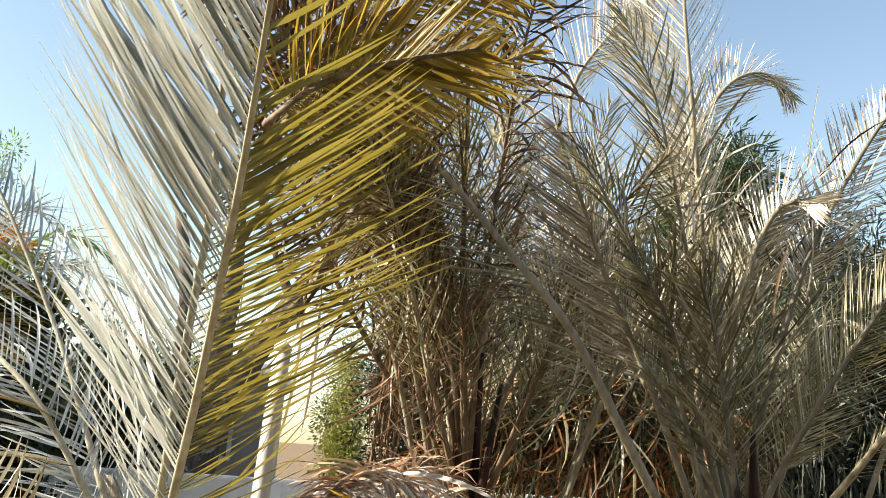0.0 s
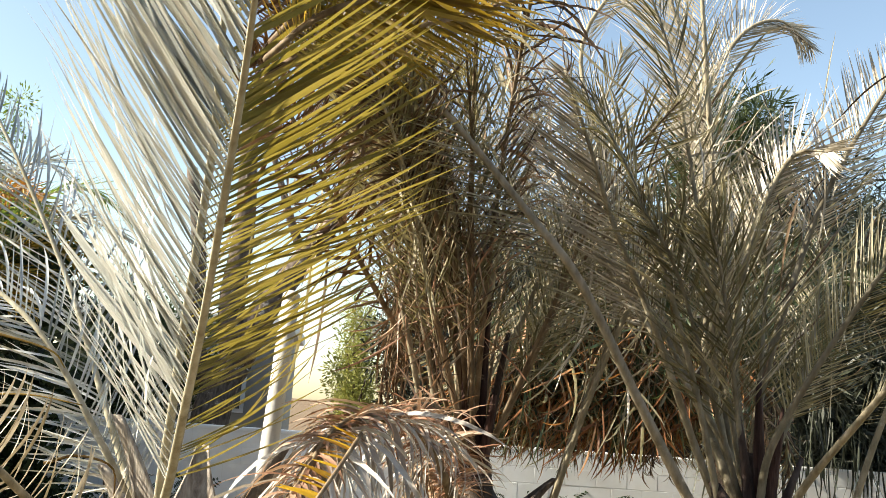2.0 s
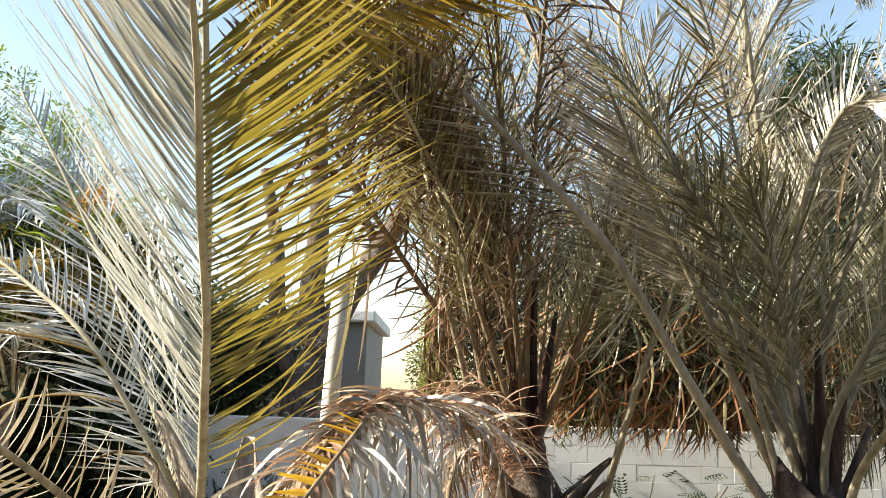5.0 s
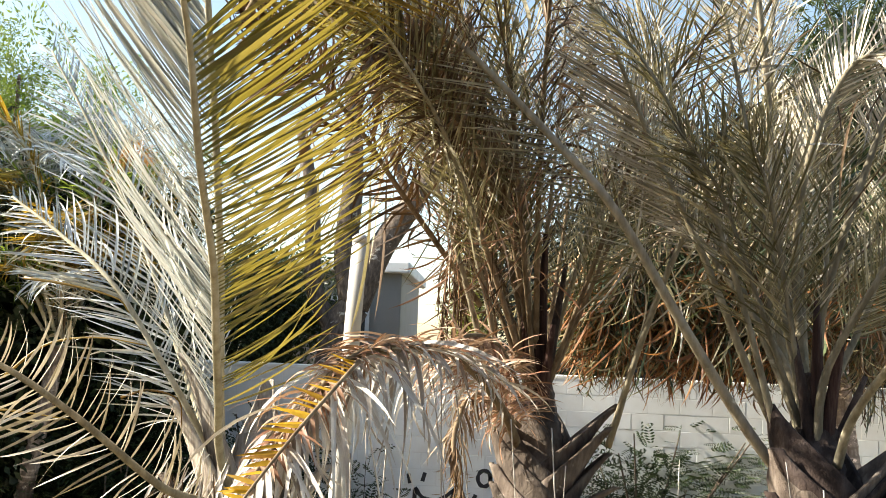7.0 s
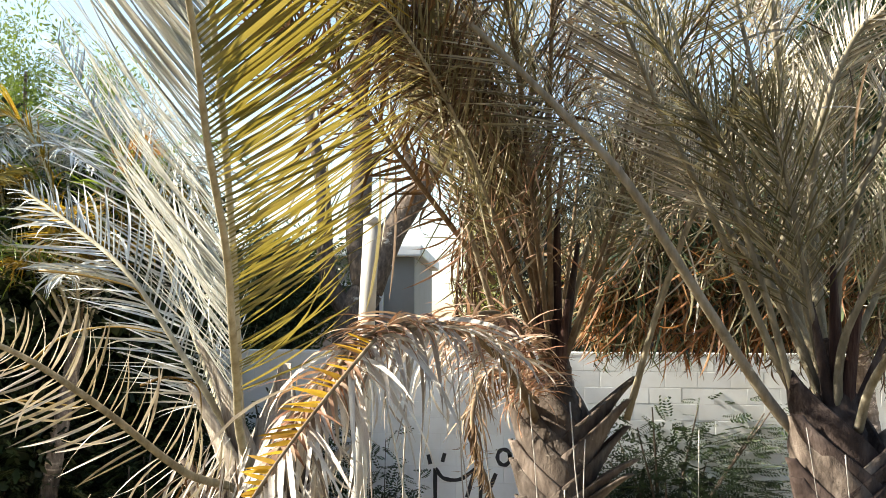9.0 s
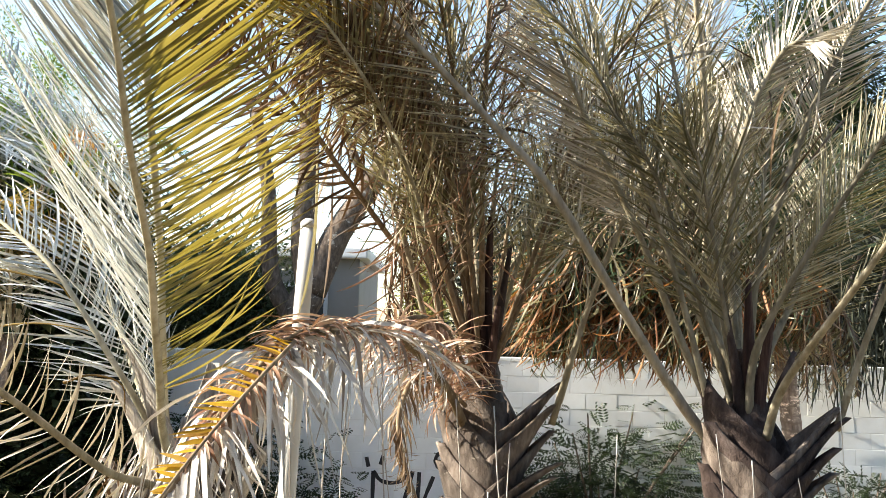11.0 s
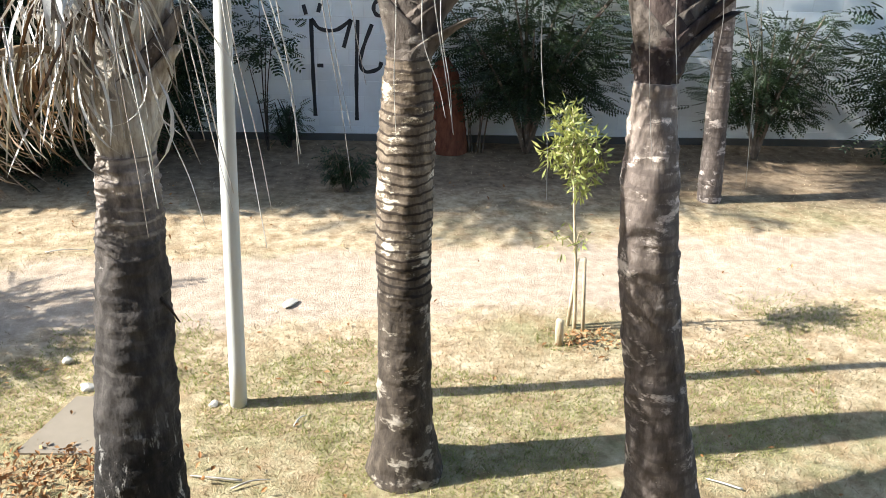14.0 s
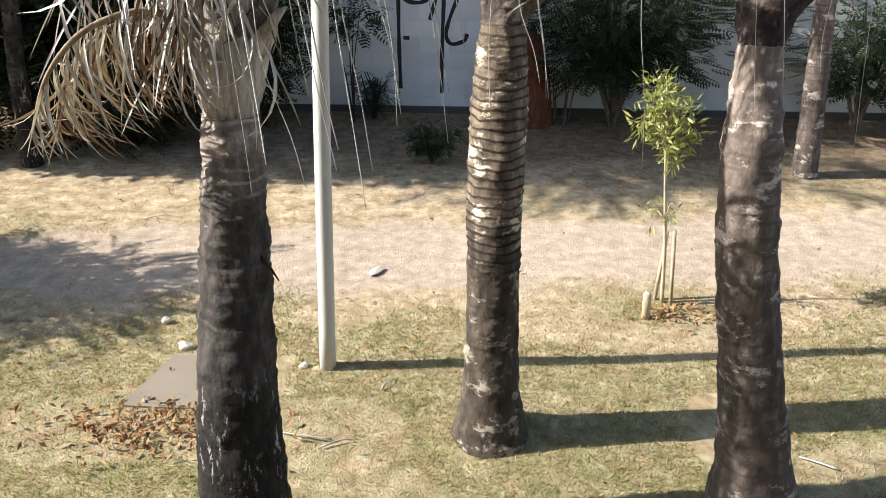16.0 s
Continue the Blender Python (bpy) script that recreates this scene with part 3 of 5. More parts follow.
# ---- wall of white painted blocks ----
WALL_Y, COURSE, BLOCK = 10.91, 0.2, 0.4
wall = tagged(new("wall_north", mesh_from("wall_north", *box((-9.0, WALL_Y - 0.005, 0.0), (16.0, WALL_Y + 0.2, 3.0)), MORTAR, False)), "white painted concrete block garden wall with black graffiti", "wall", kind="structure")
# the shadow line at the wall's foot, made as a dark strip
part("footing", mesh_from("footing", *box((-9.0, WALL_Y - 0.035, -0.05), (16.0, WALL_Y + 0.006, 0.1), 0.01), FOOT_SHADOW, False), wall, "dark strip standing in for the shadow line along the ground")
part("coping", mesh_from("coping", *box((-9.02, WALL_Y - 0.015, 2.985), (16.0, WALL_Y + 0.22, 3.03), 0.008), PAINT, False), wall)

# ---- balcony over the lawn, and an unseen dark wall added to block skylight ----
tagged(new("wall_south", mesh_from("wall_south", *box((-11, -1.6, 0), (13, -1.3, 6.6)), UNSEEN_WALL, False)), "unseen dark wall added behind the balcony to block skylight", "wall", kind="structure")
tagged(new("balcony_floor", mesh_from("balcony_floor", *box((-3, -1.3, 1.45), (5, 0.75, 1.65)), CONCRETE, False)), "plain concrete balcony slab", "balcony", kind="structure")

# ---- things beyond the wall ----
house = thing("house", "grey and white flat-roofed house beyond the wall", "house", at=(-1.6, 17, 0))
part("wall", mesh_from("wall", *box((-4.0, 15.0, 0), (-0.35, 19, 4.55), 0.02), RENDER_GREY, False), house)
part("roof", mesh_from("roof", *box((-4.2, 14.8, 4.55), (-0.2, 19.2, 4.75), 0.03), PAINT, False), house, "white flat roof slab")
for wx in (-3.3, -1.7):
    w = part("window", mesh_from("window", *box((wx, 14.96, 3.1), (wx + 0.8, 15.02, 4.1), 0.01), PAINT, False), house)
    part("pane", mesh_from("pane", *box((wx + 0.07, 14.94, 3.17), (wx + 0.73, 14.965, 4.03)), GLASS_DARK, False), w)

shed = thing("shed", "dark blue sheet-metal shed roof beyond the wall", "shed", at=(8.0, 13, 0))
part("wall", mesh_from("wall", *box((3.2, 11.9, 0), (12.0, 14.0, 3.3), 0.02), NAVY, False), shed)
sv = [(3.0 + 0.05 * k, y, z + 0.02 * math.sin(k * 1.05)) for z in (3.3, 3.6) for y in (11.7, 14.2) for k in range(181)]
sf = [(a + k, a + k + 1, a + 182 + k, a + 181 + k) for a in (0, 362) for k in range(180)] + [(k, k + 1, 363 + k, 362 + k) for k in range(180)]
part("roof", mesh_from("roof", sv, sf, NAVY, False), shed)

# ---- leaning pole ----
pole = thing("pole", "white painted steel pole leaning slightly in the lawn", "pole", at=(0.31, 4.76, 0))
pts = spline([(0.305, 4.76, -0.06), (0.36, 4.77, 1.9), (0.435, 4.785, 3.93)], 12)
part("shaft", mesh_from("shaft", *tube(pts, np.linspace(0.054, 0.044, 12), 20), POLE), pole)
part("cap", mesh_from("cap", *tube([pts[-1], pts[-1] + (0.001, 0, 0.03), pts[-1] + (0.002, 0, 0.05)], [0.046, 0.045, 0.02], 20), POLE), pole)

# ---- the three near palms ----
R = random.Random(11)
GROUPED = "three palms in the lawn"


def sheathed_crown(palm, rng, path, radii, core_mat, core=(1.0, 0.95, 0.72, 0.6, 0.5, 0.5), label="fibrous brown crown of old leaf sheaths", ring=0.055):
    pts = spline(path, 24)
    r = np.interp(np.linspace(0, 1, 24), np.linspace(0, 1, len(radii)), radii)
    part("crown", mesh_from("crown", *ringed_trunk(rng, path, [q * s for q, s in zip(radii, core)], ring, 0.006, 30, 0.009), core_mat), palm, label)
    return pts, r


def sheaths(palm, rng, pts, r, levels, length, flare, mats, ranks, zmin=0.0, zmax=0.7, label="", tip=0.016, half=1.55):
    """Leaf bases in three ranks, one above the other; gives the uppermost tips and their directions."""
    tips = []
    for level in range(levels):
        for k, ang in enumerate(ranks):
            s = zmin + (zmax - zmin) * (level + k / 3) / levels
            i = max(0, min(len(pts) - 2, int(s * (len(pts) - 1))))
            lean = (pts[-1] - pts[0]) / max(0.1, pts[-1][2] - pts[0][2])
            young = level / levels
            grow = length * (0.75 + 0.5 * young) * rng.uniform(0.85, 1.12)
            v, f, at, way = rank_sheath(pts[i] + (0, 0, min(0, s)), (lean[0], lean[1], 0), r[i] * 1.02 + 0.006 * rng.random(), ang + rng.uniform(-0.12, 0.12), grow, flare[k] * rng.uniform(0.75, 1.25), half * rng.uniform(0.9, 1.05), tip * rng.uniform(0.8, 1.2), rng=rng)
            part("leaf_base", mesh_from("leaf_base", v, f, mats[(level + k) % len(mats)]), palm, label)
            tips.append((young, k, at, way))
    return tips


def strips(palm, rng, top, spread, count, length, mat, width, label):
    """Dead leaf strips that hang down round a point."""
    chunks = []
    for _ in range(count):
        a, r = rng.uniform(0, 6.28), spread * math.sqrt(rng.random())
        o = np.array((math.cos(a), math.sin(a), 0))
        p = np.array(top) + o * r + (0, 0, rng.uniform(-0.25, 0.05))
        d = unit(o * rng.uniform(0.1, 0.6) + (rng.gauss(0, 0.12), rng.gauss(0, 0.12), -rng.uniform(0.4, 1.0)))
        z = unit(o + np.array((rng.gauss(0, 0.5), rng.gauss(0, 0.5), 0.6)))
        z = unit(z - np.dot(z, d) * d)
        L = length * rng.uniform(0.4, 1.15)
        v, f = rng.choice(STIFF + SOFT)
        chunks.append(((v @ np.column_stack([d * L, np.cross(z, d) * width * rng.uniform(0.5, 1.5), z * L]).T + p).tolist(), f))
    part("dead_fibre", mesh_from("dead_fibre", *join(chunks), mat), palm, label, "stuff")


def threads(palm, rng, tops, mat):
    """Long single dead strips that hang free."""
    for x, y, z, ln in tops:
        w = rng.uniform(0.0018, 0.0032)
        bend = rng.uniform(0.02, 0.16)
        q = spline([(x, y, z), (x + bend * 0.2 + rng.uniform(-0.03, 0.03), y, z - ln * 0.4), (x + bend * 0.7, y + 0.02, z - ln * 0.75), (x + bend, y + 0.02, z - ln)], 16)
        part("dead_strip", mesh_from("dead_strip", *tube(q, np.linspace(w, w * 0.5, 16), 4, 0.3), mat), palm, "long dead leaf strip hanging free")


# first palm: charcoal trunk, whitish crownshaft
p1 = thing("palm_tree", "palm with a blackened ringed trunk and whitish crownshaft", "palm tree", GROUPED, at=(0.16, 3.13, 0))
part("trunk", mesh_from("trunk", *ringed_trunk(R, [(0.185, 3.13, -0.05), (0.17, 3.2, 0.7), (0.205, 3.31, 1.5), (0.23, 3.37, 2.12)], [0.235, 0.21, 0.186, 0.165, 0.148, 0.13, 0.114], 0.06, 0.008, rough=0.008, fade=0.35), BARK_BLACK), p1)
c1, r1 = sheathed_crown(p1, R, [(0.23, 3.38, 2.1), (0.24, 3.39, 2.25), (0.27, 3.43, 2.5), (0.27, 3.46, 2.75), (0.25, 3.48, 3.05)], [0.112, 0.12, 0.138, 0.145, 0.12, 0.06], SHAFT, (1.0, 1.08, 1.08, 1.0, 0.8, 0.6), "smooth whitish crownshaft", 0.16)
sheaths(p1, R, c1, r1, 5, 0.6, (0.1, 0.06, 0.12), (SHAFT, BOOT, SHAFT), (radians(-24), radians(95), radians(206)), 0.16, 0.75, "pale weathered leaf base", half=1.75)
strips(p1, R, (0.2, 3.36, 2.95), 0.2, 120, 0.5, LEAF_BLEACHED, 0.005, "bleached dead leaf strips hanging from the crown")
strips(p1, R, (0.18, 3.32, 2.9), 0.2, 60, 0.5, LEAF_RUST, 0.0045, "brown dead leaf strips hanging from the crown")
strips(p1, R, (0.22, 3.3, 2.62), 0.19, 46, 0.42, LEAF_BLEACHED, 0.0045, "bleached dead leaf strips hanging from the crown")
strips(p1, R, (-0.08, 3.22, 2.8), 0.22, 45, 0.5, LEAF_BLEACHED, 0.0045, "bleached dead leaf strips hanging from the crown")
part("twig", mesh_from("twig", *tube(spline([(0.26, 3.28, 1.56), (0.33, 3.25, 1.54), (0.4, 3.24, 1.43)], 8), [0.012, 0.011, 0.01, 0.009, 0.008, 0.007, 0.005, 0.003], 6), WOOD_DARK), p1, "dead root stub on the trunk")

ARCH = [leaflet_shape(d, 1.5, t, 0.04, steps=8) for d, t in ((0.4, 0.04), (0.75, -0.05), (1.1, 0.06))]
NEAR = dict(low=ARCH + FLAT[:2], face=(0.1, -1.0, 0.15), shapes=FLAT, cup=0.85, open_deg=(52, 40), lift=-0.2, back=0.2, ragged=0.05, jitter=0.2, bare_low=0.45)
# light is in the colours: left leaflets pale as sunlit, right yellow as backlit
frond(p1, R, [(0.25, 3.42, 2.75), (0.22, 3.25, 3.0), (0.28, 3.0, 3.2), (0.34, 2.75, 3.4), (0.4, 2.5, 3.6), (0.47, 2.15, 3.8), (0.52, 1.9, 4.0), (0.57, 1.6, 4.18)], LEAF_GREY, RACHIS, 0.0135, True, "upright grey-green frond, its right leaflets coloured as if backlit", shade_cut=0.86, length=0.66, pairs=110, start=0.26, width=0.0055, backlit_side=LEAF_SUNNY, **NEAR)
frond(p1, R, [(0.25, 3.46, 2.7), (0.18, 3.4, 3.0), (0.24, 3.1, 3.4), (0.26, 3.0, 3.6), (0.36, 2.55, 4.0), (0.38, 2.4, 4.2), (0.4, 2.2, 4.6), (0.42, 2.1, 5.0)], LEAF_GREY, RACHIS, 0.0135, True, "upright grey-green frond, its right leaflets coloured as if backlit", shade_cut=0.66, length=0.72, pairs=120, start=0.24, width=0.0055, backlit_side=LEAF_SUNNY, **NEAR)
frond(p1, R, [(0.24, 3.45, 2.72), (0.1, 3.45, 3.01), (-0.04, 3.4, 3.26), (-0.27, 3.4, 3.58), (-0.55, 3.5, 3.78), (-0.82, 3.6, 3.94)], LEAF_GREY, RACHIS, 0.0125, length=0.36, pairs=54, start=0.25, width=0.0042, face=(0.3, -0.9, 0.5), shapes=STIFF + SOFT[:2], open_deg=(62, 28), lift=0.1)
frond(p1, R, [(0.24, 3.48, 2.75), (0.08, 3.5, 3.05), (-0.12, 3.6, 3.43), (-0.32, 3.7, 3.81), (-0.6, 3.8, 4.26), (-0.88, 3.9, 4.66)], LEAF_GREY, RACHIS, 0.0125, length=0.5, pairs=56, start=0.2, width=0.0045, face=(0.3, -0.9, 0.4), shapes=STIFF, open_deg=(52, 25), lift=0.0)
frond(p1, R, [(0.22, 3.42, 2.62), (0.2, 3.3, 2.81), (0.12, 3.0, 2.93), (0.0, 2.7, 3.15), (-0.04, 2.4, 3.3), (-0.03, 2.1, 3.39)], LEAF_PALE, RACHIS_OLIVE, 0.014, length=0.25, pairs=46, start=0.25, width=0.0045, face=(0.25, -0.9, 0.1), shapes=STIFF[2:] + SOFT[:1], open_deg=(78, 52), lift=0.15, ragged=0.15)
for arc in ([(-0.51, 3.2, 3.59), (-0.34, 3.2, 3.57), (-0.17, 3.2, 3.53), (-0.12, 3.2, 3.48)], [(-0.55, 3.2, 3.24), (-0.44, 3.2, 3.34), (-0.34, 3.2, 3.38), (-0.2, 3.2, 3.39), (-0.05, 3.2, 3.37)], [(-0.52, 2.9, 3.16), (-0.34, 2.9, 3.16), (-0.15, 2.9, 3.14)], [(-0.17, 3.3, 3.18), (-0.07, 3.3, 3.21), (0.04, 3.3, 3.18), (0.06, 3.3, 3.08)]):          # single dry leaflets that bow out
    part("leaflet", mesh_from("leaflet", *tube(spline(arc, 14), np.linspace(0.006, 0.002, 14), 5, 0.3), LEAF_GOLD), p1, "single yellowed leaflet bowing out")
frond(p1, R, [(0.18, 3.44, 2.35), (0.02, 3.32, 2.5), (-0.16, 3.2, 2.46), (-0.3, 3.14, 2.3), (-0.36, 3.1, 2.1)], LEAF_DEAD, RACHIS_BROWN, 0.012, length=0.44, pairs=48, start=0.1, width=0.0055, face=(-0.4, -0.4, 0.8), shapes=LIMP, open_deg=(70, 30), lift=0.0, gravity=True, down=0.8, label="drooping brown dead frond")
frond(p1, R, [(0.2, 3.42, 2.3), (0.05, 3.25, 2.52), (-0.15, 3.1, 2.5), (-0.3, 3.02, 2.35), (-0.4, 3.0, 2.12)], LEAF_PALE, RACHIS_BROWN, 0.014, length=0.42, pairs=34, start=0.1, width=0.005, face=(-0.4, -0.4, 0.8), shapes=LIMP, open_deg=(70, 30), lift=0.0, gravity=True, down=0.5, label="drooping brown dead frond")

# second palm: tan ringed trunk, open brown sheaths
p2 = thing("palm_tree", "palm with a tan ringed trunk and brown leaf bases", "palm tree", GROUPED, at=(1.36, 4.17, 0))
part("trunk", mesh_from("trunk", *ringed_trunk(R, [(1.36, 4.1, -0.05), (1.35, 4.13, 0.7), (1.34, 4.17, 1.5), (1.35, 4.2, 2.35)], [0.235, 0.165, 0.148, 0.142, 0.142, 0.145, 0.14, 0.11], 0.05, 0.009, fade=0.12, rough=0.006), BARK_TAN), p2)
c2, r2 = sheathed_crown(p2, R, [(1.35, 4.2, 2.3), (1.39, 4.28, 2.6), (1.41, 4.4, 2.95), (1.4, 4.5, 3.4)], [0.1, 0.145, 0.18, 0.15, 0.05], BOOT)
TIPS2 = sheaths(p2, R, c2, r2, 6, 0.4, (0.15, 0.05, 0.04), (BOOT,), (radians(-16), radians(92), radians(212)), 0.04, 0.64, half=1.8, tip=0.02)

frond(p2, R, [(1.32, 4.3, 2.9), (1.2, 4.0, 3.16), (1.03, 3.5, 3.36), (0.85, 3.0, 3.4), (0.72, 2.7, 3.34), (0.64, 2.45, 3.19), (0.56, 2.25, 3.01), (0.5, 2.1, 2.86)], LEAF_BLEACHED, RACHIS_BROWN, 0.02, True, "dead bleached frond arching over", length=0.38, pairs=140, start=0.2, width=0.0075, face=(-0.3, -0.3, 0.9), shapes=LIMP + SOFT, open_deg=(80, 40), lift=0.3, gravity=True, down=0.25, ragged=0.5)
frond(p2, R, [(1.3, 4.2, 3.05), (1.2, 4.0, 3.16), (1.03, 3.5, 3.36), (0.92, 3.2, 3.4)], LEAF_RUSSET, RACHIS_BROWN, 0.008, length=0.26, pairs=110, start=0.05, width=0.005, face=(-0.4, -0.4, 0.8), shapes=SOFT + LIMP, open_deg=(85, 40), lift=0.8, gravity=True, ragged=0.6, label="curled bleached leaflets of the arching frond")
frond(p2, R, [(1.03, 3.5, 3.36), (0.85, 3.0, 3.41), (0.74, 2.74, 3.37), (0.66, 2.5, 3.24), (0.58, 2.3, 3.08)], LEAF_RUSSET, RACHIS_BROWN, 0.01, length=0.2, pairs=90, start=0.05, width=0.006, face=(-0.3, -0.6, 0.6), shapes=LIMP + SOFT, open_deg=(80, 50), lift=0.7, gravity=True, down=0.0, ragged=0.5, label="brown dead leaflets of the arching frond")
# the frond's sunlit patch, painted as a row of bright yellow leaflets
frond(p2, R, [(0.8, 2.5, 3.37), (0.755, 2.39, 3.3), (0.7, 2.28, 3.215), (0.64, 2.17, 3.115), (0.595, 2.08, 3.03)], LEAF_YELLOW, RACHIS_BROWN, 0.0035, length=0.09, pairs=40, start=0.0, width=0.0058, face=(-0.2, -0.95, 0.2), shapes=STIFF[:2], open_deg=(76, 62), lift=0.15, cup=0.0, ragged=0.3, one_side=True, skip=0.12, label="yellow leaflets of the arching frond, painted bright as its sunlit patch")
frond(p2, R, [(1.3, 4.3, 3.0), (1.1, 4.0, 3.2), (1.02, 3.75, 3.08), (1.03, 3.7, 2.92), (1.1, 3.7, 2.72)], LEAF_DEAD, RACHIS_BROWN, 0.012, length=0.2, pairs=60, start=0.15, width=0.004, face=(0, -0.6, 0.5), shapes=SOFT, open_deg=(55, 25), gravity=True, down=0.3, label="shrivelled dead frond tip")
frond(p2, R, [(1.34, 4.35, 3.1), (1.2, 4.1, 3.4), (1.05, 3.8, 3.45), (0.95, 3.6, 3.35)], LEAF_RUSSET, RACHIS_BROWN, 0.012, length=0.26, pairs=110, start=0.1, width=0.006, face=(0, -0.6, 0.5), shapes=LIMP, open_deg=(70, 40), gravity=True, down=0.4, ragged=0.4, label="curled dead frond")
threads(p2, R, [(0.62, 2.6, 3.1, 0.95), (0.75, 2.75, 3.1, 1.0), (0.95, 3.2, 3.3, 1.05), (0.7, 2.9, 3.1, 1.2), (1.02, 3.3, 3.3, 0.9), (1.4, 3.7, 3.1, 1.0), (1.9, 3.7, 3.0, 1.2), (0.8, 2.7, 3.2, 0.6), (0.52, 2.5, 3.0, 0.8), (0.58, 2.7, 3.05, 0.7), (0.66, 2.5, 3.1, 0.85), (0.88, 3.1, 3.25, 1.1), (0.98, 3.2, 3.3, 1.25), (0.84, 2.9, 3.2, 0.95), (0.35, 3.0, 2.8, 0.9), (0.42, 3.1, 2.7, 0.8)], LEAF_BLEACHED)
P2F = [
    ([(1.4, 4.5, 3.2), (1.35, 4.5, 3.44), (1.41, 4.5, 3.89), (1.45, 4.4, 4.44), (1.47, 4.3, 4.98), (1.48, 4.2, 5.36)], LEAF_OLIVE, (0.1, -0.95, 0.2)),
    ([(1.38, 4.5, 3.2), (1.31, 4.5, 3.44), (1.25, 4.3, 3.92), (1.14, 4.0, 4.4), (1.0, 3.6, 4.71), (0.89, 3.2, 4.86)], LEAF_OLIVE, (0, -0.8, -0.3)),
    ([(1.36, 4.45, 3.1), (1.28, 4.4, 3.42), (1.11, 4.1, 3.85), (0.94, 3.6, 4.24), (0.78, 3.0, 4.4), (0.69, 2.5, 4.37)], LEAF_OLIVE, (0.2, -0.75, -0.4)),
    ([(1.42, 4.52, 3.1), (1.41, 4.6, 3.44), (1.6, 4.8, 3.84), (1.84, 5.0, 4.17), (2.17, 5.2, 4.47)], LEAF_OLIVE, (-0.2, -0.9, 0.4)),
    ([(1.37, 4.46, 3.3), (1.2, 4.35, 3.9), (1.0, 4.2, 4.29), (0.87, 3.8, 4.51), (0.68, 3.2, 4.58), (0.55, 2.6, 4.51), (0.48, 2.2, 4.43)], LEAF_RUST, (0.1, -0.6, -0.6)),
    ([(1.38, 4.5, 3.3), (1.21, 4.5, 3.65), (1.1, 4.5, 3.98), (0.97, 4.4, 4.43), (0.91, 4.4, 4.83), (0.78, 4.3, 5.04)], LEAF_RUST, (0, -1, 0.1)),
    ([(1.42, 4.55, 3.2), (1.55, 4.6, 3.7), (1.75, 4.6, 4.3), (1.9, 4.5, 4.85), (2.0, 4.3, 5.3)], LEAF_OLIVE, (0, -1, 0.2)),
    ([(1.4, 4.55, 3.2), (1.28, 4.75, 3.8), (1.1, 4.95, 4.5), (0.85, 5.1, 5.0)], LEAF_OLIVE, (0.2, -1, 0.1)),
]
for pts, mat, face in P2F:
    frond(p2, R, pts, mat, RACHIS_OLIVE if mat is LEAF_OLIVE else RACHIS_BROWN, 0.012, length=0.46, pairs=70, start=0.36, width=0.003, face=face, shapes=STIFF, open_deg=(46, 26), lift=-0.2, ragged=0.12, jitter=0.25)
for k in range(7):          # the inner mass of half-dry fronds
    a, h = R.uniform(0, 6.28), R.uniform(1.1, 2.4)
    o = np.array((math.cos(a), math.sin(a) * 0.8 - 0.15, 0)) * R.uniform(0.2, 0.7)
    t = np.array((1.39, 4.45, 3.1))
    frond(p2, R, [t, t + o * 0.5 + (0, 0, h * 0.4), t + o * 1.0 + (0, 0, h * 0.8), t + o * 1.5 + (0, 0, h)], (LEAF_OLIVE, LEAF_RUST, LEAF_DEAD)[(0, 0, 0, 2, 0, 0, 0, 1)[k % 8]], RACHIS_BROWN, 0.011, length=0.42, pairs=64, start=0.3, width=0.003, face=(0, -0.9, 0.3), shapes=STIFF + SOFT, open_deg=(50, 26), ragged=0.3, down=0.1)
for pts in ([(1.1, 4.35, 3.6), (0.74, 3.9, 4.06), (0.61, 3.5, 4.23), (0.53, 3.1, 4.29), (0.46, 2.8, 4.32), (0.42, 2.5, 4.32)], [(1.2, 4.35, 3.9), (1.0, 4.2, 4.29), (0.87, 3.8, 4.51), (0.68, 3.2, 4.6), (0.55, 2.7, 4.58), (0.42, 2.4, 4.55), (0.3, 2.2, 4.5)], [(1.15, 4.1, 4.1), (0.95, 3.7, 4.5), (0.8, 3.2, 4.75), (0.62, 2.7, 4.75), (0.4, 2.35, 4.7)], [(1.1, 4.0, 4.3), (0.95, 3.6, 4.35), (0.8, 3.2, 4.45), (0.7, 2.9, 4.4)]):          # brown leaves folded together overhead
    frond(p2, R, pts, LEAF_RUST, RACHIS_BROWN, 0.012, length=0.3, pairs=130, start=0.1, width=0.006, face=(0.2, -0.7, -0.3), shapes=STIFF + SOFT, open_deg=(60, 35), ragged=0.35, down=0.15, label="dense brown dead frond overhead")
for k in range(5):           # brown fronds bent over on the shaded side
    a, h, r = R.uniform(2.3, 4.6), R.uniform(1.1, 1.7), R.uniform(0.2, 0.5)
    o, t = np.array((math.cos(a), math.sin(a) * 0.6, 0)), np.array((1.36, 4.45, 3.1))
    frond(p2, R, [t, t + o * r * 0.4 + (0, 0, h * 0.8), t + o * r * 0.8 + (0, 0, h), t + o * r * 1.1 + (0, 0, h * 0.6), t + o * r * 1.2 + (0, 0, h * 0.15)], LEAF_RUST, RACHIS_BROWN, 0.011, length=0.32, pairs=60, start=0.3, width=0.0045, face=(-0.5, -0.6, 0.5), shapes=LIMP + SOFT, open_deg=(65, 35), gravity=True, ragged=0.5, down=0.4, label="brown dead frond bent over")
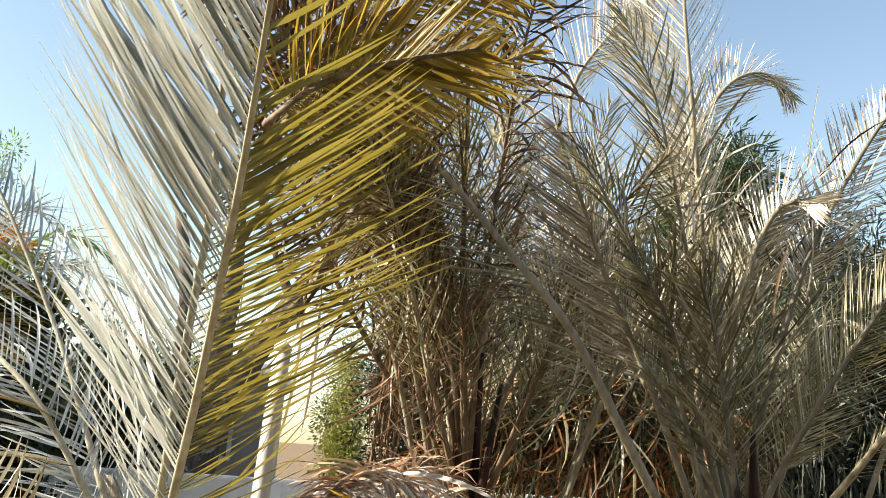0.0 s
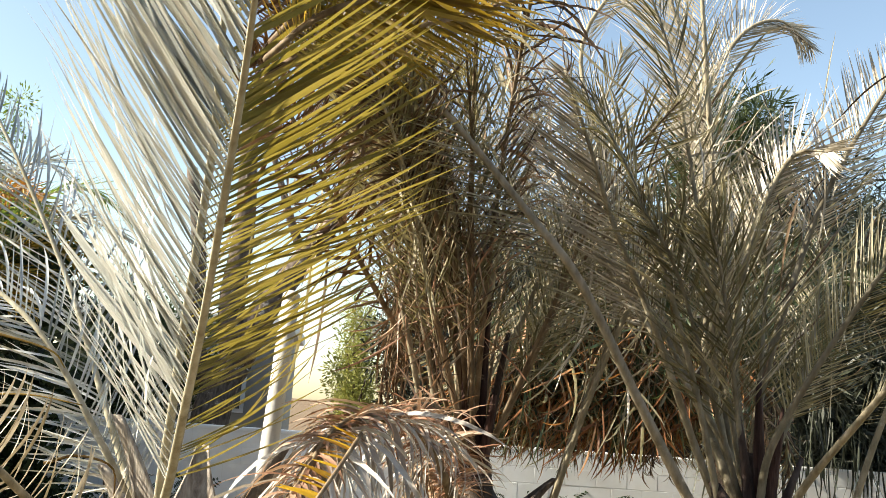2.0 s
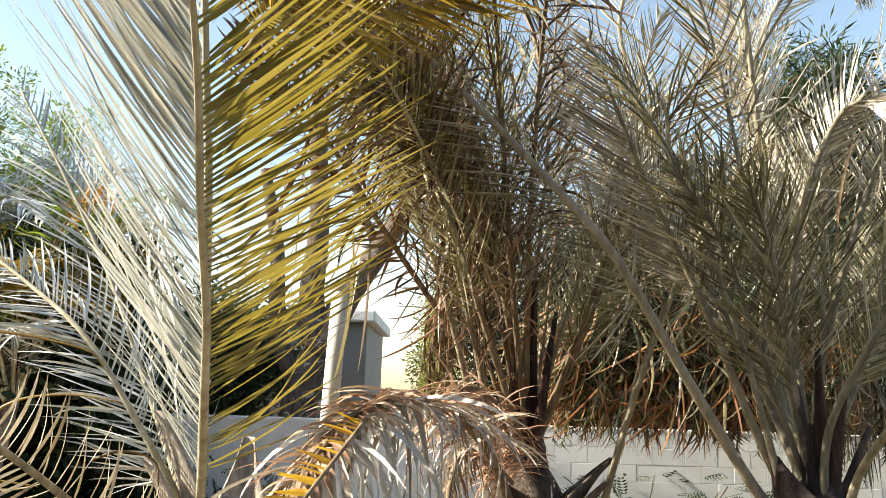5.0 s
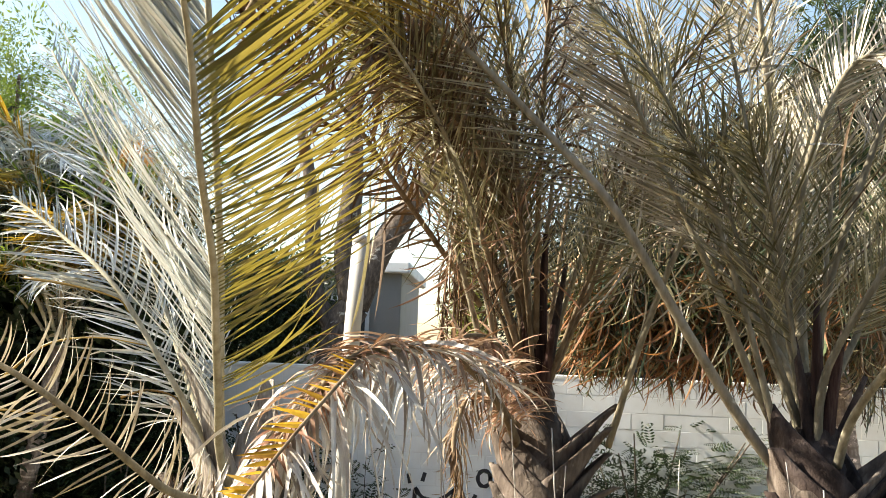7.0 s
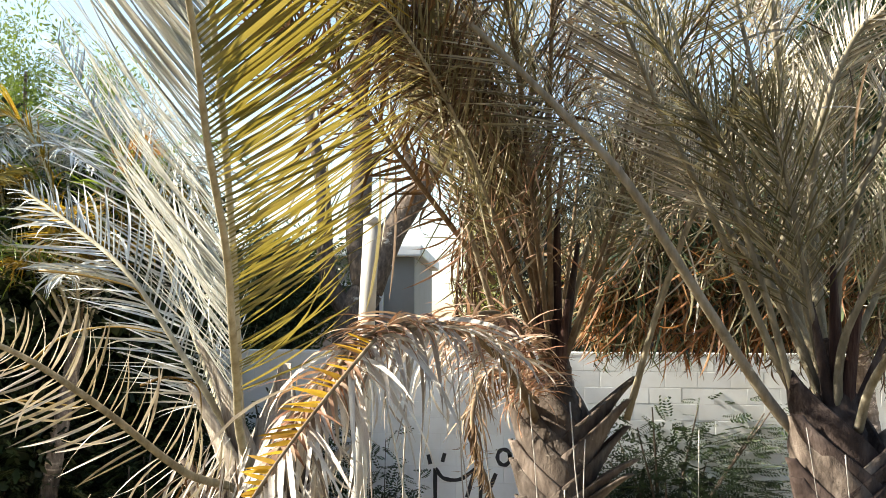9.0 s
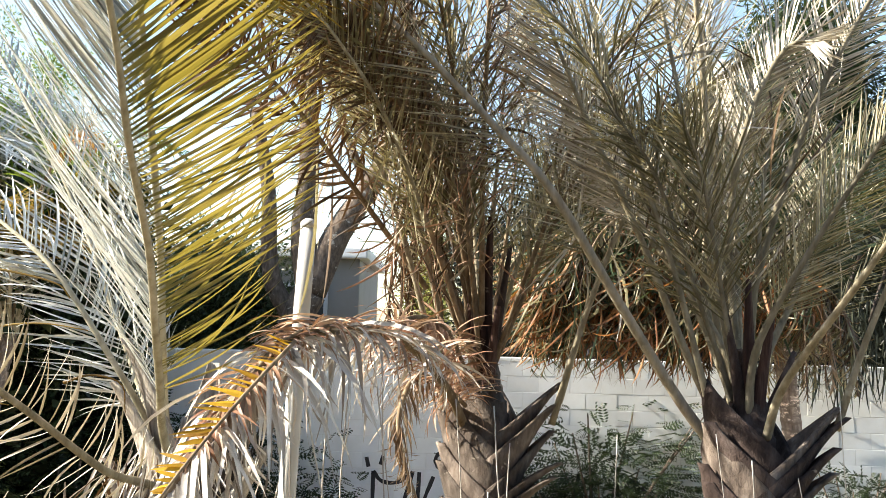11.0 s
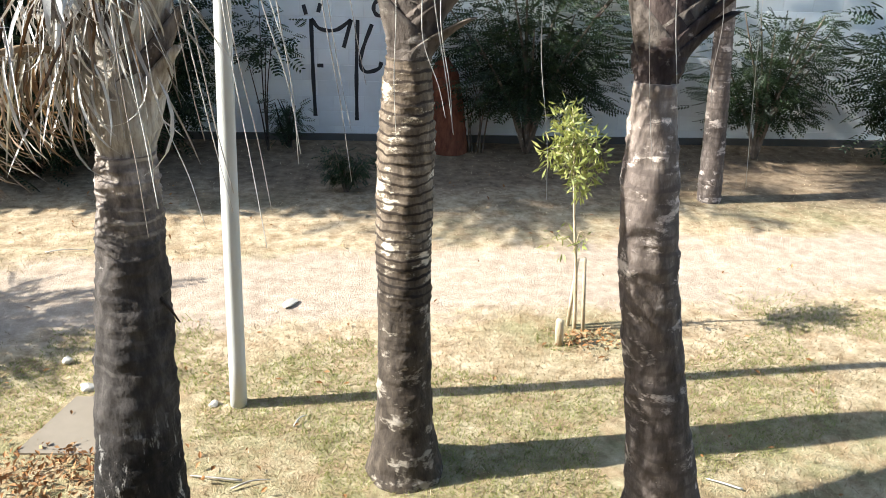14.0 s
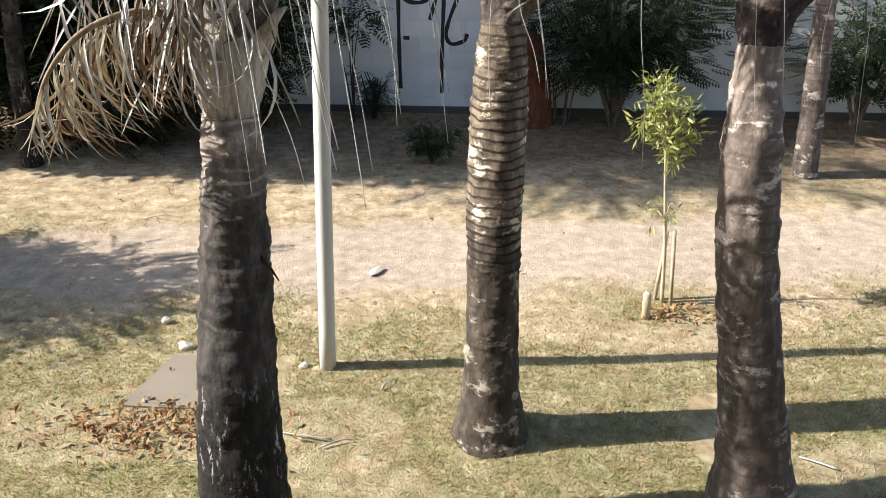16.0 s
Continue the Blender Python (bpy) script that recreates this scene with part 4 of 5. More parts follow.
for pts, mat in (([(1.37, 4.46, 3.3), (1.2, 4.2, 4.1), (1.0, 3.8, 4.7), (0.8, 3.3, 5.0), (0.6, 2.8, 5.05)], LEAF_RUST), ([(1.37, 4.46, 3.3), (1.25, 4.1, 4.2), (1.15, 3.6, 4.9), (1.05, 3.1, 5.2), (0.95, 2.6, 5.3)], LEAF_OLIVE), ([(1.36, 4.4, 3.2), (1.05, 4.0, 4.0), (0.75, 3.5, 4.5), (0.5, 3.0, 4.75)], LEAF_OLIVE), ([(1.38, 4.46, 3.3), (1.35, 4.1, 4.2), (1.35, 3.6, 5.0), (1.35, 3.0, 5.4)], LEAF_RUST)):
    frond(p2, R, pts, mat, RACHIS_BROWN, 0.013, length=0.45, pairs=90, start=0.3, width=0.005, face=(0.1, -0.5, 0.8), shapes=SOFT + STIFF, open_deg=(65, 35), gravity=True, ragged=0.4, down=0.25, label="brown frond bending overhead")
# fronds with the sun behind them, their glow put into the gold colour
for pts in ([(0.46, 2.65, 4.3), (0.6, 2.6, 4.38), (0.8, 2.6, 4.45), (1.0, 2.65, 4.55), (1.25, 2.75, 4.72)], [(0.46, 2.6, 4.36), (0.6, 2.45, 4.46), (0.78, 2.35, 4.56), (1.0, 2.35, 4.66), (1.2, 2.4, 4.74)], [(0.5, 2.3, 4.2), (0.62, 2.1, 4.22), (0.76, 2.0, 4.24), (0.95, 2.0, 4.3)]):
    frond(p2, R, pts, LEAF_GOLD, RACHIS_BROWN, 0.009, length=0.26, pairs=50, start=0.12, width=0.0048, face=(0.1, -0.8, -0.3), shapes=STIFF, open_deg=(52, 26), ragged=0.3, label="frond overhead coloured gold as if backlit")

def stalk_fan(palm, rng, tips, young, reach, mats, length, face_y=-0.9):
    """Fronds that go on from the youngest leaf bases and fan out to both sides."""
    for n, (age, k, at, way) in enumerate(tips):
        if age < young:
            continue
        h = reach * rng.uniform(0.8, 1.15)
        side = unit(way * (1, 1, 0))
        way = unit(side * rng.uniform(0.22, 0.6) * (1.25 - 0.6 * age) + (0, 0, 1.0))
        a = at - way * 0.1
        pts = [a, a + way * h * 0.3, a + way * h * 0.62 + side * h * 0.03, a + way * h * 0.85 + side * h * 0.1, a + way * h + side * h * 0.2 - (0, 0, 0.03 * h)]
        frond(palm, rng, pts, mats[n % len(mats)], RACHIS_OLIVE, 0.014, length=length, pairs=44, start=0.45, width=0.0028, face=(-0.5 * side[0], face_y, 0.35), shapes=STIFF + SOFT[:1], open_deg=(42, 24), ragged=0.2, down=0.0)



def spears(palm, rng, foot, leans):
    for dx, dy, h, w, mat in leans:
        q = spline([foot, np.array(foot) + (dx * 0.35, dy * 0.35, h * 0.45), np.array(foot) + (dx, dy, h)], 10)
        part("spear_leaf", mesh_from("spear_leaf", *tube(q, np.linspace(w, w * 0.22, 10), 8, 0.7), mat), palm, "dark maroon young leaf stalk")


stalk_fan(p2, R, TIPS2, 0.65, 1.7, (LEAF_OLIVE,), 0.3)
for mat, count in ((LEAF_RUST, 10), (LEAF_OLIVE, 9)):          # long strips that hang from the bent fronds
    chunks = []
    for _ in range(count):
        p = np.array((R.uniform(0.15, 1.0), R.uniform(4.2, 4.7), R.uniform(4.2, 5.0)))
        d = unit(np.array((R.gauss(0, 0.1), R.gauss(0, 0.08), -1.0)))
        z = unit(np.cross(d, (R.gauss(0, 0.5), 1.0, 0.1)))
        L = R.uniform(0.4, 0.95)
        v, f = R.choice(STIFF + SOFT[:1])
        chunks.append(((v @ np.column_stack([d * L, np.cross(z, d) * R.uniform(0.006, 0.016), z * L]).T + p).tolist(), f))
    part("dead_fibre", mesh_from("dead_fibre", *join(chunks), mat), p2, "long dry strips hanging from bent fronds", "stuff")
spears(p2, R, (1.39, 4.42, 2.82), ((0.02, 0.0, 1.15, 0.06, BOOT_RED), (-0.1, -0.02, 0.95, 0.055, BOOT_RED), (0.12, -0.02, 1.0, 0.05, BOOT_DARK), (0.06, -0.08, 0.7, 0.06, BOOT_RED)))

def wisps(palm, rng, lo, hi, counts, length, lean=0.35):
    """Loose thin leaflets, stalks and fibres caught among the fronds, most of them steep."""
    for mat, count in counts:
        chunks = []
        for _ in range(count):
            p = np.array([rng.uniform(a, b) for a, b in zip(lo, hi)])
            side = rng.choice((-1, 1))
            d = unit(np.array((rng.gauss(0.2 * side, lean), rng.gauss(0, 0.3), side * rng.uniform(0.5, 1.0))))
            z = unit(np.cross(d, (rng.gauss(0, 0.7), 1.0, rng.gauss(0, 0.4))))
            L = length * rng.uniform(0.4, 1.3)
            v, f = rng.choice(STIFF + SOFT[:1])
            chunks.append(((v @ np.column_stack([d * L, np.cross(z, d) * rng.uniform(0.0018, 0.0042), z * L]).T + p).tolist(), f))
        part("loose_fibre", mesh_from("loose_fibre", *join(chunks), mat), palm, "loose dry leaflets caught among the fronds", "stuff")


wisps(p2, R, (0.9, 4.1, 3.8), (1.95, 4.9, 5.0), ((LEAF_OLIVE, 170), (LEAF_RUST, 130), (LEAF_PALE, 70)), 0.4)
wisps(p2, R, (0.92, 3.9, 3.6), (1.35, 4.5, 4.7), ((LEAF_RUSSET, 150), (LEAF_RUST, 140)), 0.3, 0.6)

# third palm: grey ringed trunk, heavy brown sheaths
p3 = thing("palm_tree", "palm with a grey ringed trunk and thick maroon-brown leaf bases", "palm tree", GROUPED, at=(2.68, 3.55, 0))
part("trunk", mesh_from("trunk", *ringed_trunk(R, [(2.71, 3.46, -0.05), (2.605, 3.5, 0.6), (2.5, 3.55, 1.2), (2.42, 3.55, 1.7), (2.36, 3.57, 2.38)], [0.275, 0.185, 0.158, 0.145, 0.138, 0.132, 0.125, 0.088], 0.075, 0.0045, fade=0.35, rough=0.006), BARK_GREY), p3)
c3, r3 = sheathed_crown(p3, R, [(2.36, 3.58, 2.34), (2.42, 3.68, 2.62), (2.47, 3.78, 2.9), (2.48, 3.88, 3.35)], [0.078, 0.14, 0.18, 0.15, 0.06], BOOT_DARK)
TIPS3 = sheaths(p3, R, c3, r3, 6, 0.4, (0.14, 0.05, 0.05), (BOOT_DARK, BOOT_DARK, BOOT), (radians(-18), radians(88), radians(206)), 0.08, 0.64, half=1.8, tip=0.02)

frond(p3, R, [(2.42, 3.82, 2.85), (2.2, 3.78, 3.1), (1.9, 3.65, 3.52), (1.6, 3.5, 3.95), (1.37, 3.45, 4.19), (1.12, 3.37, 4.42), (0.9, 3.3, 4.61), (0.7, 3.2, 4.8)], LEAF_OLIVE, RACHIS_TAN, 0.023, True, "long olive frond leaning across", length=0.44, pairs=84, start=0.34, width=0.0036, face=(0.3, -0.9, 0.35), shapes=FLAT, open_deg=(46, 30), lift=-0.2, ragged=0.1)
# sunlit fronds are painted with LEAF_PALE, lower shaded ones with LEAF_OLIVE
P3F = [
    ([(2.46, 3.85, 3.0), (2.43, 4.0, 3.35), (2.19, 4.2, 3.81), (1.92, 4.3, 4.22), (1.67, 4.4, 4.72), (1.51, 4.4, 5.16)], LEAF_PALE, (0.2, -1, 0.2), 0.5),
    ([(2.48, 3.9, 3.0), (2.42, 4.2, 3.56), (2.47, 4.3, 4.57), (2.39, 4.3, 5.13), (2.25, 4.3, 5.59), (2.15, 4.3, 6.08)], LEAF_PALE, (0.1, -1, 0.2), 0.55),
    ([(2.48, 3.9, 3.0), (2.42, 4.1, 3.57), (2.35, 4.0, 4.48), (2.26, 3.9, 5.11), (2.22, 3.9, 5.69), (2.22, 3.9, 6.0)], LEAF_PALE, (0, -1, 0.2), 0.55),
    ([(2.48, 3.9, 3.0), (2.52, 4.3, 3.57), (2.56, 4.5, 4.44), (2.57, 4.6, 5.17), (2.76, 4.6, 5.6), (3.0, 4.6, 5.74), (3.2, 4.6, 5.6)], LEAF_PALE, (-0.2, -1, 0.3), 0.42),
    ([(2.47, 3.8, 2.95), (2.46, 3.75, 3.25), (2.51, 3.7, 3.46), (2.69, 3.6, 3.83), (2.85, 3.5, 4.13), (3.02, 3.4, 4.45)], LEAF_OLIVE, (-0.3, -0.8, 0.5), 0.4),
    ([(2.5, 3.7, 3.0), (2.54, 3.6, 3.23), (2.69, 3.3, 3.62), (2.83, 3.0, 4.0), (2.93, 2.8, 4.3)], LEAF_OLIVE, (-0.4, -0.6, 0.6), 0.16),
    ([(2.48, 3.9, 3.1), (2.53, 3.9, 3.6), (2.73, 3.9, 4.25), (2.89, 3.9, 4.62), (3.14, 3.9, 5.05), (3.36, 3.9, 5.35)], LEAF_PALE, (-0.2, -1, 0.2), 0.45),
    ([(2.48, 3.9, 3.1), (2.46, 4.0, 3.82), (2.5, 3.9, 4.32), (2.66, 3.87, 4.67), (2.75, 3.7, 4.66)], LEAF_PALE, (-0.2, -1, 0.2), 0.35),
    ([(2.46, 3.9, 3.0), (2.44, 4.3, 3.56), (2.13, 4.5, 4.4), (1.86, 4.6, 5.35), (2.08, 4.6, 5.86), (2.31, 4.6, 6.11)], LEAF_PALE, (0.1, -1, 0.2), 0.5),
    ([(2.4, 3.85, 2.95), (2.2, 3.8, 3.35), (2.0, 3.75, 3.81), (1.79, 3.7, 4.23), (1.66, 3.6, 4.48), (1.5, 3.5, 4.8)], LEAF_PALE, (0.1, -0.9, 0.1), 0.45),
    ([(2.5, 3.9, 3.0), (2.57, 3.9, 3.29), (2.75, 4.0, 3.6), (2.9, 4.1, 3.94), (3.0, 4.2, 4.4)], LEAF_OLIVE, (-0.2, -1, 0.2), 0.4),
    ([(2.46, 3.92, 3.1), (2.3, 4.2, 3.7), (2.1, 4.5, 4.3), (2.0, 4.7, 4.9)], LEAF_PALE, (0.1, -1, 0.2), 0.5),
    ([(2.48, 3.92, 3.1), (2.6, 4.3, 3.7), (2.7, 4.6, 4.3), (2.75, 4.8, 4.9)], LEAF_PALE, (-0.1, -1, 0.2), 0.5),
]
for pts, mat, face, ln in P3F:
    frond(p3, R, pts, mat, RACHIS_OLIVE, 0.018, length=ln, pairs=78, start=0.42, width=0.004 if mat is LEAF_PALE else 0.003, face=face, shapes=FLAT + STIFF[:1], open_deg=(46, 28), lift=-0.25, cup=1.1, ragged=0.08, jitter=0.15)
for k in range(4):          # older inner fronds
    a, h = R.uniform(0.9, 4.4), R.uniform(1.0, 2.5)
    o = np.array((math.cos(a), math.sin(a) * 0.8, 0)) * R.uniform(0.2, 0.65)
    t = np.array((2.48, 3.88, 3.0))
    frond(p3, R, [t, t + o * 0.5 + (0, 0, h * 0.4), t + o * 1.0 + (0, 0, h * 0.8), t + o * 1.5 + (0, 0, h)], LEAF_OLIVE, RACHIS_OLIVE, 0.012, length=0.42, pairs=64, start=0.3, width=0.003, face=(0, -0.9, 0.3), shapes=STIFF + SOFT[:1], open_deg=(48, 26), ragged=0.2, down=0.1)
stalk_fan(p3, R, TIPS3, 0.8, 1.6, (LEAF_OLIVE,), 0.3)
spears(p3, R, (2.47, 3.8, 2.8), ((0.0, 0.0, 0.85, 0.06, BOOT_RED), (-0.1, -0.02, 0.7, 0.055, BOOT_DARK), (0.1, -0.02, 0.75, 0.055, BOOT_RED), (0.2, 0.02, 0.55, 0.05, BOOT_DARK)))

wisps(p3, R, (1.75, 3.75, 3.8), (3.1, 4.7, 4.9), ((LEAF_OLIVE, 150), (LEAF_PALE, 200), (LEAF_RUST, 110)), 0.42)
threads(p3, R, [(2.2, 3.4, 3.05, 1.0), (2.35, 3.45, 2.95, 0.7), (2.75, 3.6, 3.2, 1.3), (2.5, 3.4, 2.9, 0.6)], LEAF_BLEACHED)
threads(p2, R, [(1.25, 4.0, 3.1, 1.1), (1.5, 4.1, 2.9, 0.9), (1.4, 4.0, 2.7, 0.6)], LEAF_BLEACHED)


# ---- shrubs and trees ----
def spray_shape(pairs=6):
    """A small feathery leaf: leaflets in pairs along a midrib of length one."""
    v, f = [], []
    for k in range(pairs):
        x = 0.15 + 0.8 * k / (pairs - 1)
        for s in (-1, 1):
            ln = 0.3 * math.sin(math.pi * (0.2 + 0.7 * k / pairs))
            o = len(v)
            v += [(x, 0, 0), (x + 0.1, s * ln * 0.5, 0.03), (x + 0.12, s * ln, -0.03), (x - 0.0, s * ln * 0.6, 0.0)]
            f.append((o, o + 1, o + 2, o + 3))
    return np.array(v), f


def clump_shape(rng, count, size, long=2.2):
    v, f = [], []
    for _ in range(count):
        d = unit(np.array([rng.gauss(0, 1), rng.gauss(0, 1), rng.gauss(0, 1)]))
        e = unit(np.cross(d, (rng.gauss(0, 1), rng.gauss(0, 1), rng.gauss(0, 1))))
        p = d * rng.uniform(0.2, 1)
        a = size * rng.uniform(0.6, 1.3)
        o = len(v)
        v += [p, p + a * (long * 0.5 * d + 0.5 * e), p + a * long * d, p + a * (long * 0.5 * d - 0.5 * e)]
        f.append((o, o + 1, o + 2, o + 3))
    return np.array(v), f


def turned(rng, scale, tip=None):
    d = unit(np.array(tip if tip is not None else [rng.gauss(0, 1), rng.gauss(0, 1), rng.gauss(0, 1)], float))
    z = np.array([rng.gauss(0, 0.5), rng.gauss(0, 0.5), 1.0])
    z = unit(z - np.dot(z, d) * d)
    return np.column_stack([d, np.cross(z, d), z]) * scale


SPRAY = spray_shape()


def shrub(label, rng, base, width, height, count, mat, spray=0.16, stems=7, name="shrub", droop=0.25, shape=None, category="shrub", depth=0.6, clear=0.12, twig=1.0, wood=None):
    ob = thing(name, label, category, at=base)
    b = np.array(base, float)
    chunks = []
    per = count // stems
    for k in range(stems):
        a = 2 * math.pi * k / stems + rng.uniform(-0.4, 0.4)
        reach = width * 0.5 * rng.uniform(0.3, 1.0)
        top = b + (math.cos(a) * reach, math.sin(a) * reach * depth, height * rng.uniform(0.6, 1.0))
        path = spline([b + (0, 0, -0.05), b + (top - b) * (0.3, 0.3, 0.45) + (rng.uniform(-0.05, 0.05), 0, 0), top], 12)
        part("stem", mesh_from("stem", *tube(path, np.linspace(0.022, 0.006, 12) * (0.6 + height * 0.35) * twig, 6), wood or WOOD), ob)
        for _ in range(per):
            s = rng.uniform(0.25, 1) ** 0.7
            i = min(11, int(s * 11))
            g = [max(-1.7, min(1.7, rng.gauss(0, 1))) for _ in range(3)]
            p = path[i] + np.array([g[0] * 0.15 * width, g[1] * 0.1 * width * depth, g[2] * 0.08 * height])
            if p[2] < clear:
                continue
            tip = (p - (b + (0, 0, height * 0.4))) * (1.2, 1, 0.3) + np.array([rng.gauss(0, 0.3), rng.gauss(0, 0.3), rng.gauss(0, 0.2) - droop])
            v, f = shape or SPRAY
            chunks.append(((v @ turned(rng, spray * rng.uniform(0.6, 1.3), tip).T + p).tolist(), f))
    part("leaves", mesh_from("leaves", *join(chunks), mat, False), ob, kind="stuff")
    return ob


R = random.Random(23)
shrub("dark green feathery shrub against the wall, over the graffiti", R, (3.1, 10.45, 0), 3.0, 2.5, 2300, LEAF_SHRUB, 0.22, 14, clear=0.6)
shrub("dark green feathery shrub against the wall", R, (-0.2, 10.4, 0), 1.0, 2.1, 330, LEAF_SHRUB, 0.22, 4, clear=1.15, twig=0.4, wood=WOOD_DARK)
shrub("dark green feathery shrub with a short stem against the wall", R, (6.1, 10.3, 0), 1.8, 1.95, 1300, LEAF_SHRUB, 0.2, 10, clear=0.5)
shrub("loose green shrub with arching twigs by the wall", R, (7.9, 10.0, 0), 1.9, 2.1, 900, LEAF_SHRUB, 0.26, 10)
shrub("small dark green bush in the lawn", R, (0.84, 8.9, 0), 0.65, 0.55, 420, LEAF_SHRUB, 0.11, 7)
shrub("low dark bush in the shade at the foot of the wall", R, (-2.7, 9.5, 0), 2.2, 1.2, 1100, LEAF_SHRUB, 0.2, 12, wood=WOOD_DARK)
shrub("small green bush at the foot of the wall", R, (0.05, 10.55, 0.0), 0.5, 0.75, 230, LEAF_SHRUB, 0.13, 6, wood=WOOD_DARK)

# yellow-green sapling with its stakes
LEAFY = clump_shape(random.Random(5), 7, 0.24, 4.2)
sap = thing("sapling", "young yellow-green tree tied to wooden stakes in the lawn", "tree", at=(2.72, 5.72, 0))
trunk_path = spline([(2.72, 5.74, -0.03), (2.68, 5.73, 0.5), (2.62, 5.73, 1.0), (2.57, 5.73, 1.5)], 14)
part("trunk", mesh_from("trunk", *tube(trunk_path, np.linspace(0.017, 0.006, 14), 8), STAKE), sap)
chunks = []
for k in range(16):
    i = 9 + k // 3 if k > 2 else 6
    a = R.uniform(0, 6.28)
    p0 = trunk_path[min(13, i)]
    tip = p0 + (0.21 * math.cos(a) * R.uniform(0.4, 1.1), 0.21 * math.sin(a) * R.uniform(0.4, 1.1), R.uniform(0.02, 0.22))
    twig = spline([p0, (p0 + tip) / 2 + (0, 0, 0.05), tip], 7)
    part("twig", mesh_from("twig", *tube(twig, np.linspace(0.006, 0.002, 7), 5), STAKE), sap)
    for _ in range(11 if i > 6 else 2):
        p = twig[R.randint(2, 6)] + np.array([R.gauss(0, 0.035) for _ in range(3)])
        chunks.append(((LEAFY[0] @ turned(R, 0.062 * R.uniform(0.7, 1.3), (R.gauss(0, 0.5), R.gauss(0, 0.5), -0.8)).T + p).tolist(), LEAFY[1]))
part("leaves", mesh_from("leaves", *join(chunks), LEAF_LIME, False), sap, "drooping yellow-green leaves", kind="stuff")
for sx, sy, h, lean in ((2.78, 5.7, 0.62, -0.05), (2.67, 5.78, 0.58, 0.03)):
    part("stake", mesh_from("stake", *tube([(sx, sy, -0.05), (sx + lean, sy, h)], [0.016, 0.014], 7), STAKE), sap)
stump = thing("stake", "short cut wooden stake in the lawn beside the sapling", "stake", at=(2.55, 5.5, 0))
part("post", mesh_from("post", *tube([(2.55, 5.5, -0.04), (2.54, 5.5, 0.2), (2.54, 5.5, 0.215)], [0.032, 0.03, 0.022], 9), STAKE), stump)

# rusty stump with dry canes
rs = thing("stump", "reddish-brown dead palm stump in front of the wall", "stump", at=(2.07, 10.5, 0))
part("trunk", mesh_from("trunk", *ringed_trunk(R, [(2.09, 10.48, -0.05), (2.06, 10.48, 0.5), (2.01, 10.48, 0.95), (1.99, 10.48, 1.2)], [0.25, 0.225, 0.2, 0.17, 0.06], 0.12, 0.006), RUST), rs)
for k in range(5):
    x = 2.36 + 0.04 * k
    part("cane", mesh_from("cane", *tube(spline([(x, 10.42, -0.03), (x + R.uniform(-0.05, 0.1), 10.42, 0.5), (x + R.uniform(-0.15, 0.2), 10.42, 1.1)], 8), np.linspace(0.012, 0.005, 8), 5), WOOD), rs)


def skirted_palm(label, rng, base, top_z, lean, radius, skirt_r, skirt_z, crown_mat, group=""):
    ob = thing("palm_tree", label, "palm tree", group, at=base)
    b = np.array(base, float)
    t = b + (lean[0], lean[1], top_z)
    part("trunk", mesh_from("trunk", *ringed_trunk(rng, [b + (0, 0, -0.05), b + (t - b) * 0.5 + (0.02, 0, 0), t], [radius * 1.35, radius, radius * 0.9], 0.1, 0.006, 20), BARK_GREY), ob)
    for k in range(20):          # hanging dead skirt
        a = 2 * math.pi * k / 20 + rng.uniform(-0.2, 0.2)
        r = skirt_r * rng.uniform(0.45, 1.0)
        o = np.array((math.cos(a), math.sin(a) * 0.8, 0))
        pts = [t, t + o * r * 0.6 + (0, 0, 0.35), t + o * r + (0, 0, 0.0), t + o * r * 1.1 + (0, 0, -skirt_z * rng.uniform(0.6, 1.0))]
        frond(ob, rng, pts, (LEAF_HAY, LEAF_HAY, LEAF_DEAD, LEAF_RUST)[k % 4], RACHIS_BROWN, 0.012, length=0.45, pairs=40, start=0.2, width=0.009, face=(*o[:2] * 0.8, 0.5), shapes=LIMP, open_deg=(60, 30), lift=0, gravity=True, down=0.9, ragged=0.3)
    for k in range(110):          # dead fronds that reach far out on one side
        r, dy = rng.uniform(0.3, 2.7), rng.uniform(-0.5, 0.6)
        end = t + (-r, dy, -skirt_z * rng.uniform(0.2, 1.15) + 0.15)
        hi = rng.uniform(0.4, 1.5)
        pts = [t, t + (-r * 0.4, dy * 0.5, hi), t + (-r * 0.85, dy, hi * 0.7), end + (0, 0, rng.uniform(0, 0.5))]
        frond(ob, rng, pts, (LEAF_HAY, LEAF_PINE, LEAF_OLIVE, LEAF_PINE, LEAF_RUST, LEAF_PINE)[k % 6], RACHIS_BROWN, 0.012, length=0.55, pairs=42, start=0.15, width=0.0105, face=(-0.6, -0.4, 0.6), shapes=LIMP, open_deg=(60, 30), lift=0, gravity=True, down=0.9, ragged=0.35)
    for mat, count, y0, y1 in ((LEAF_THATCH, 1300, 8.2, 9.0), (LEAF_HAY, 170, 8.2, 8.9), (LEAF_OLIVE, 330, 8.2, 8.9), (LEAF_PINE, 380, 8.2, 8.8), (LEAF_DARK, 400, 9.0, 9.4)):          # thatch of dead leaves, its back layer near black to paint inner shade
        chunks = []
        for _ in range(count):
            x = rng.uniform(1.95, 4.1 if mat is LEAF_HAY else 4.9)
            p = np.array((x, rng.uniform(y0, y1), rng.uniform(3.35, 4.5) - 0.15 * abs(x - 3.2)))
            d = unit(np.array((rng.gauss(-0.1, 0.45), rng.gauss(0, 0.2), -rng.uniform(0.35, 1.2))))
            z = unit(np.cross(d, (rng.gauss(0, 0.6), 1.0, 0.3)))
